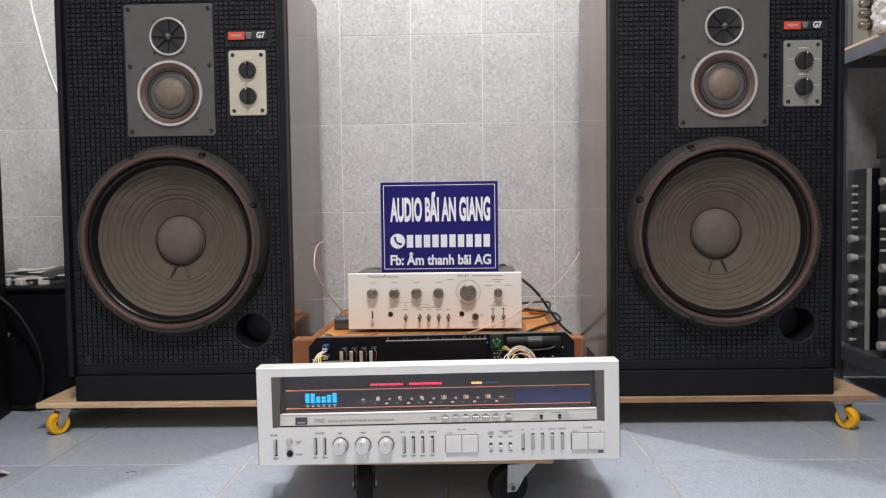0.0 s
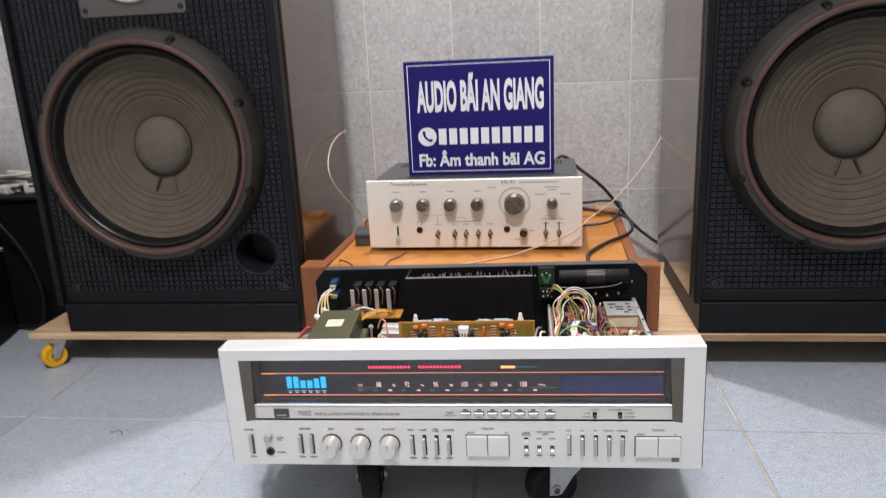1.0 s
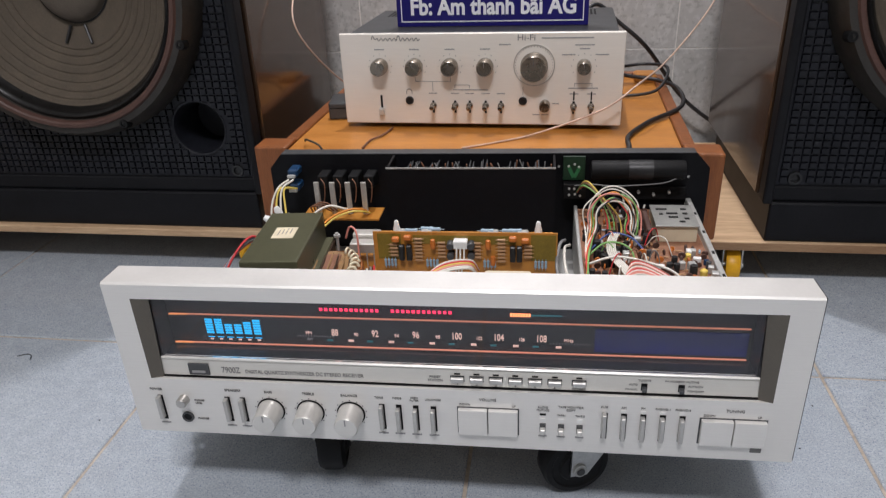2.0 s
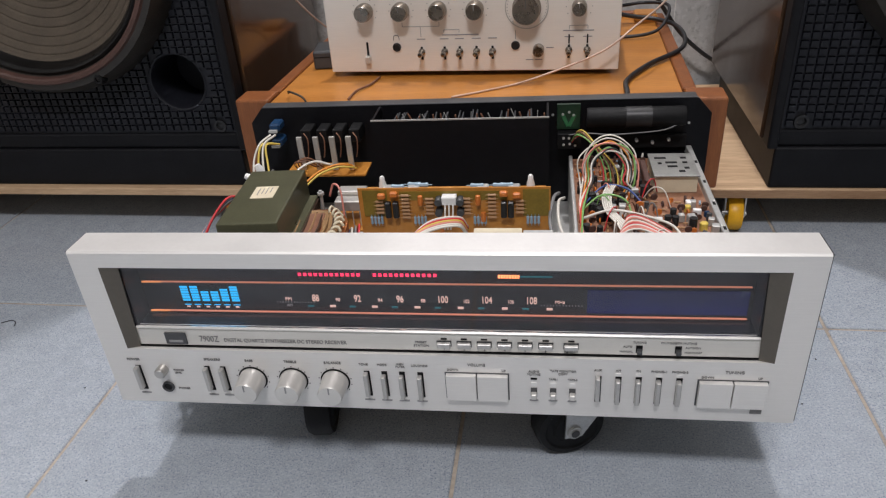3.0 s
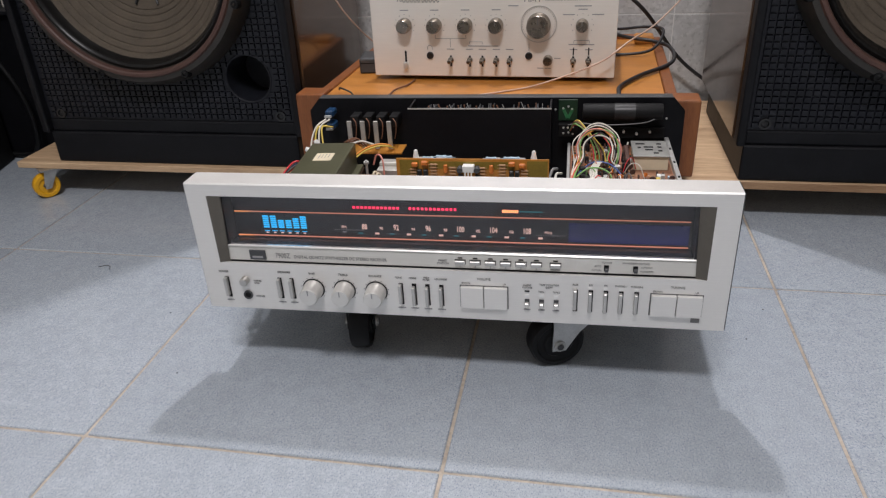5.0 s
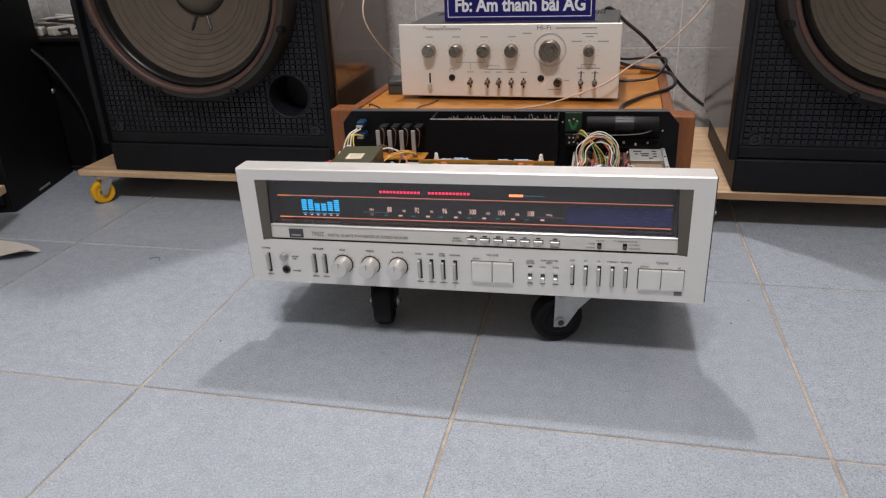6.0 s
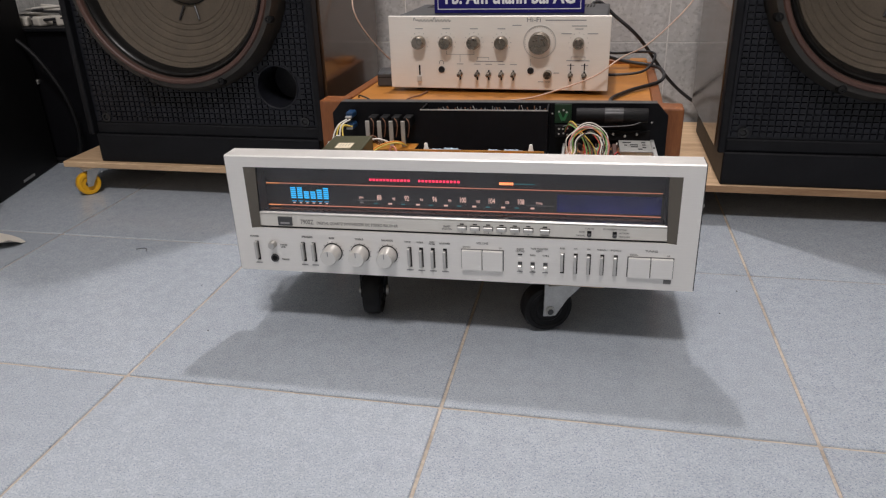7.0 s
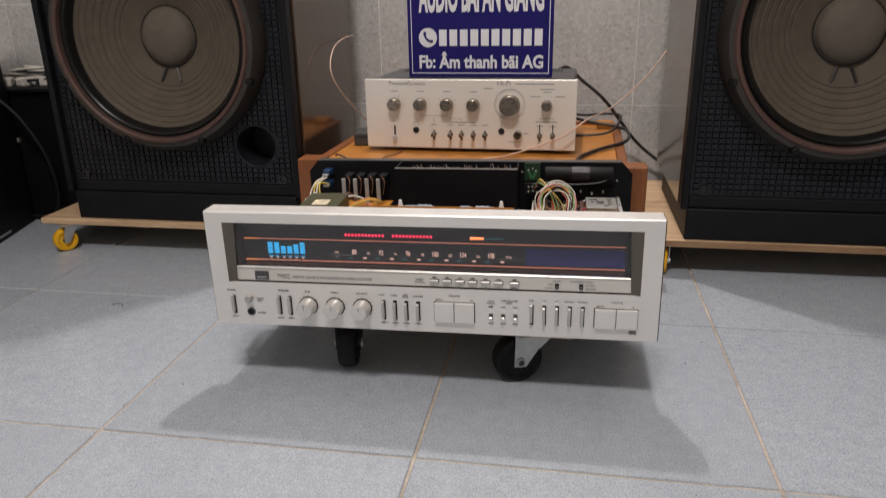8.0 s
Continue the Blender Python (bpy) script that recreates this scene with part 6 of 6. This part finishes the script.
def clutter():
    rnd = random.Random(11)
    top = 0.3092
    a = thing("plug_adapter", Matrix.Translation((-1.000, 1.86, top + 0.020)) @ Matrix.Rotation(radians(24), 4, "Z") @ Matrix.Rotation(radians(-17), 4, "Y"), "black plug adapter lying on the cluttered cabinet", "adapter")
    part("body", one_box((0, 0, 0.012), (0.080, 0.045, 0.024), 0.004, 2), M_GREYBOX, a)
    part("pin", one_box((0.046, 0.008, 0.012), (0.014, 0.002, 0.006)), M_ZINC, a)
    part("pin", one_box((0.046, -0.008, 0.012), (0.014, 0.002, 0.006)), M_ZINC, a)
    for k in range(9):
        x, y = -1.12 + 0.022 * k + rnd.uniform(-0.01, 0.01), 1.84 + rnd.uniform(-0.02, 0.10)
        pts, a0 = [], rnd.uniform(0, 6)
        for q in range(13):
            an = a0 + q * 0.75
            pts.append((x + (0.055 + 0.004 * math.sin(q)) * math.cos(an), y + 0.030 * math.sin(an) * 0.8, top + 0.004 + 0.0026 * q + 0.003 * (k % 3)))
        cable("cord_coil", pts, 0.0030, (M_WIREWHITE, M_RING, M_WIREWHITE, M_BLACKCABLE, M_WIREWHITE, M_PAPER)[k % 6], "small loosely coiled pale cord on the black cabinet" if k % 6 != 3 else "small loosely coiled black cord on the black cabinet", "cord")
    for k in range(3):
        s = solid("plug", one_box((0, 0, 0.010), (0.034, 0.026, 0.020), 0.004, 2), M_OLDPAPER, Matrix.Translation((-1.115 + 0.045 * k, 1.805 + 0.01 * k, top + 0.0005)) @ Matrix.Rotation(radians(20 + 50 * k), 4, "Z"), "small cream plastic plug on the black cabinet", "plug")


clutter()
cable("black_hose", [(-1.12, 1.74, 0.306), (-1.085, 1.735, 0.292), (-1.04, 1.74, 0.245), (-1.00, 1.745, 0.165), (-0.992, 1.75, 0.085), (-1.02, 1.765, 0.025), (-1.06, 1.78, 0.010), (-1.12, 1.785, 0.009)], 0.0052, M_WHEEL, "thick black cable hanging down before the low cabinet", n=12)
cable("white_cord", [(-1.19, 2.074, 1.24), (-1.178, 2.074, 1.10), (-1.158, 2.074, 1.00), (-1.125, 2.072, 0.88), (-1.06, 2.07, 0.72), (-0.98, 2.065, 0.60), (-0.90, 2.06, 0.45)], 0.0028, M_WIREWHITE, "thin white cord hanging against the tiled wall")


def rack():
    r = thing("steel_rack", Matrix(), "grey angle-steel rack with plank shelves holding old amplifiers", "rack")
    for z in (0.085, 0.875):
        part("shelf_board", one_box((1.31, 1.66, z + (0.020 if z > 0.5 else 0.010)), (0.50, 0.76, 0.014), 0.001), M_PLY if z > 0.5 else M_ANGLE, r)
        part("shelf_angle", one_box((1.0535, 1.66, z), (0.003, 0.78, 0.036), 0.0006), M_ANGLE, r)
        part("shelf_angle", one_box((1.31, 1.277, z), (0.50, 0.003, 0.036), 0.0006), M_ANGLE, r)
        part("shelf_angle", one_box((1.31, 2.043, z), (0.50, 0.003, 0.036), 0.0006), M_ANGLE, r)
    for x in (1.0745, 1.55):
        for y in (1.2755, 2.047):
            part("post", one_box((x, y, 0.72), (0.036, 0.003, 1.44), 0.0006), M_ANGLE, r)


rack()


def end_on_amplifier(m, w, h, label, knobs):
    """An amplifier stood on its end, front towards -x."""
    a = thing("stacked_amplifier", m, label, "amplifier", "amplifiers on the rack")
    part("case", one_box((0.15, 0, h / 2), (0.29, w - 0.006, h), 0.002), M_BLACKSTEEL, a)
    part("front_panel", one_box((0.002, 0, h / 2), (0.004, w, h), 0.001), M_GREYBOX, a)
    part("edge_trim", one_box((0.0005, -w / 2 - 0.002, h / 2), (0.012, 0.003, h), 0.0006), M_CHAMP, a)
    side = Matrix.Rotation(radians(-90), 4, "Y")
    for z, r, d in knobs:
        part("knob", lathe(bmesh.new(), [(r * 0.8, 0), (r * 0.8, d * 0.4), (r, d * 0.45), (r, d), (r * 0.85, d * 1.05), (0, d * 1.05)], 20, Matrix.Translation((0, 0, z)) @ side), M_SILVERTOP, a)


end_on_amplifier(Matrix.Translation((1.085, 1.975, 0.1027)), 0.10, 0.475, "black amplifier on end with pale knobs on the steel rack", [(0.43 - 0.022 * k, 0.004, 0.014) for k in range(6)] + [(0.29, 0.011, 0.020), (0.24, 0.011, 0.020), (0.185, 0.011, 0.018), (0.15, 0.009, 0.018), (0.115, 0.009, 0.016), (0.06, 0.011, 0.018), (0.02, 0.004, 0.016)])
end_on_amplifier(Matrix.Translation((1.072, 1.80, 0.1027)), 0.105, 0.495, "black amplifier on end with large steel knobs on the steel rack", [(0.435, 0.010, 0.028), (0.37, 0.010, 0.028), (0.32, 0.003, 0.026), (0.295, 0.003, 0.026), (0.268, 0.003, 0.026), (0.225, 0.011, 0.026), (0.17, 0.011, 0.026), (0.115, 0.011, 0.026), (0.035, 0.011, 0.028)])
end_on_amplifier(Matrix.Translation((1.085, 1.63, 0.1027)), 0.12, 0.48, "dark amplifier on end at the front of the steel rack", [(0.40, 0.010, 0.022), (0.3, 0.010, 0.022), (0.2, 0.010, 0.022)])


def small_speaker():
    s = thing("small_speaker", Matrix.Translation((1.155, 1.86, 0.6000)) @ Matrix.Rotation(radians(-12), 4, "Z"), "small black plastic speaker on top of a stacked amplifier", "speaker")
    part("body", one_box((0, 0, 0.065), (0.13, 0.11, 0.130), 0.006, 2), M_GREYBOX, s)
    part("badge_bar", one_box((-0.02, -0.0555, 0.105), (0.022, 0.001, 0.004)), M_GREYPRINT, s)


small_speaker()


def top_amplifier():
    m = Matrix.Translation((1.100, 1.985, 0.9022))
    a = thing("silver_amplifier", m, "silver amplifier with steel knobs on the rack's upper shelf", "amplifier")
    part("case", one_box((0.165, 0, 0.075), (0.30, 0.104, 0.148), 0.002), M_STEEL, a)
    part("front_panel", one_box((0.006, 0, 0.076), (0.008, 0.112, 0.152), 0.001), M_DULLMETAL, a)
    side = Matrix.Rotation(radians(-90), 4, "Y")
    for z in (0.128, 0.104, 0.077, 0.048):
        kn = part("knob", lathe(bmesh.new(), [(0.0105, 0.006), (0.0100, 0.024), (0.0085, 0.026), (0, 0.026)], 24, Matrix.Translation((0, -0.028, z)) @ side), M_KNOB, a)
        part("skirt", lathe(bmesh.new(), [(0, -0.002), (0.0120, -0.002), (0.0120, 0.006), (0, 0.006)], 24, Matrix.Translation((0, -0.028, z)) @ side), M_RUBBER, kn, "black skirt")
    bm = bmesh.new()
    bmesh.ops.create_icosphere(bm, subdivisions=4, radius=0.070)
    for v in bm.verts:
        v.co *= 1 + 0.35 * noise.noise(v.co * 22) + 0.2 * noise.noise(v.co * 60)
        v.co.z *= 0.85
        v.co.z = max(v.co.z, -0.045)
    solid("plastic_bag", bm, M_BAG, Matrix.Translation((1.112, 1.815, 0.9472)), "crumpled clear plastic bag on the rack's upper shelf", "plastic bag")


top_amplifier()
cable("grey_cable", [(1.10, 1.74, 0.872), (1.06, 1.735, 0.80), (1.050, 1.73, 0.70), (1.040, 1.745, 0.62), (1.048, 1.775, 0.57), (1.0715, 1.795, 0.55)], 0.0036, M_WIREGREY, "grey cable hanging down beside the stacked amplifiers")


def specks():
    """Tiny bits of dirt and a hair on the floor."""
    rnd = random.Random(3)
    chip = mesh_of("crumb", one_box((0, 0, 0.0005), (0.0020, 0.0013, 0.0010), 0.0003), M_BLACKCABLE)
    for x, y in ((-0.425, 1.238), (0.322, 1.265), (0.355, 1.335), (-0.349, 1.115)):
        ob = new("crumb", chip)
        ob.matrix_basis = Matrix.Translation((x, y, 0.0002)) @ Matrix.Rotation(rnd.uniform(0, 6), 4, "Z")
        tagged(ob, "tiny dark crumb of dirt on the floor", "crumb", "crumbs on the floor")
    cable("hair", [(-0.606, 1.346, 0.001), (-0.596, 1.352, 0.001), (-0.588, 1.349, 0.001), (-0.584, 1.341, 0.001)], 0.0005, M_BLACKCABLE, "short dark curved hair on the tiled floor", "hair", 5)


specks()

# ---- floor and wall tiles ----


def tiles():
    bm = one_box((0, 0, -0.004), (TILE - 0.0038, TILE - 0.0038, 0.008), 0.0012)
    me = mesh_of("tile", bm, M_FLOOR)
    for i in range(-6, 4):
        for j in range(-8, 3):
            again("tile", me, FLOOR, Matrix.Translation((-0.007 + TILE * (i + 0.5), 1.002 + TILE * (j + 0.5), 0.0 + random.uniform(-0.0002, 0.0002))))
    bm = one_box((0, -0.003, 0), (0.1975, 0.008, 0.2445), 0.0005)
    me = mesh_of("wall_tile", bm, M_WALLTILE)
    for i in range(-11, 5):
        for j in range(0, 11):
            again("tile", me, WALL, Matrix.Translation((0.0945 + 0.2 * (i + 0.5), WALL_Y + 0.0093, -0.010 + 0.247 * (j + 0.5))))


tiles()
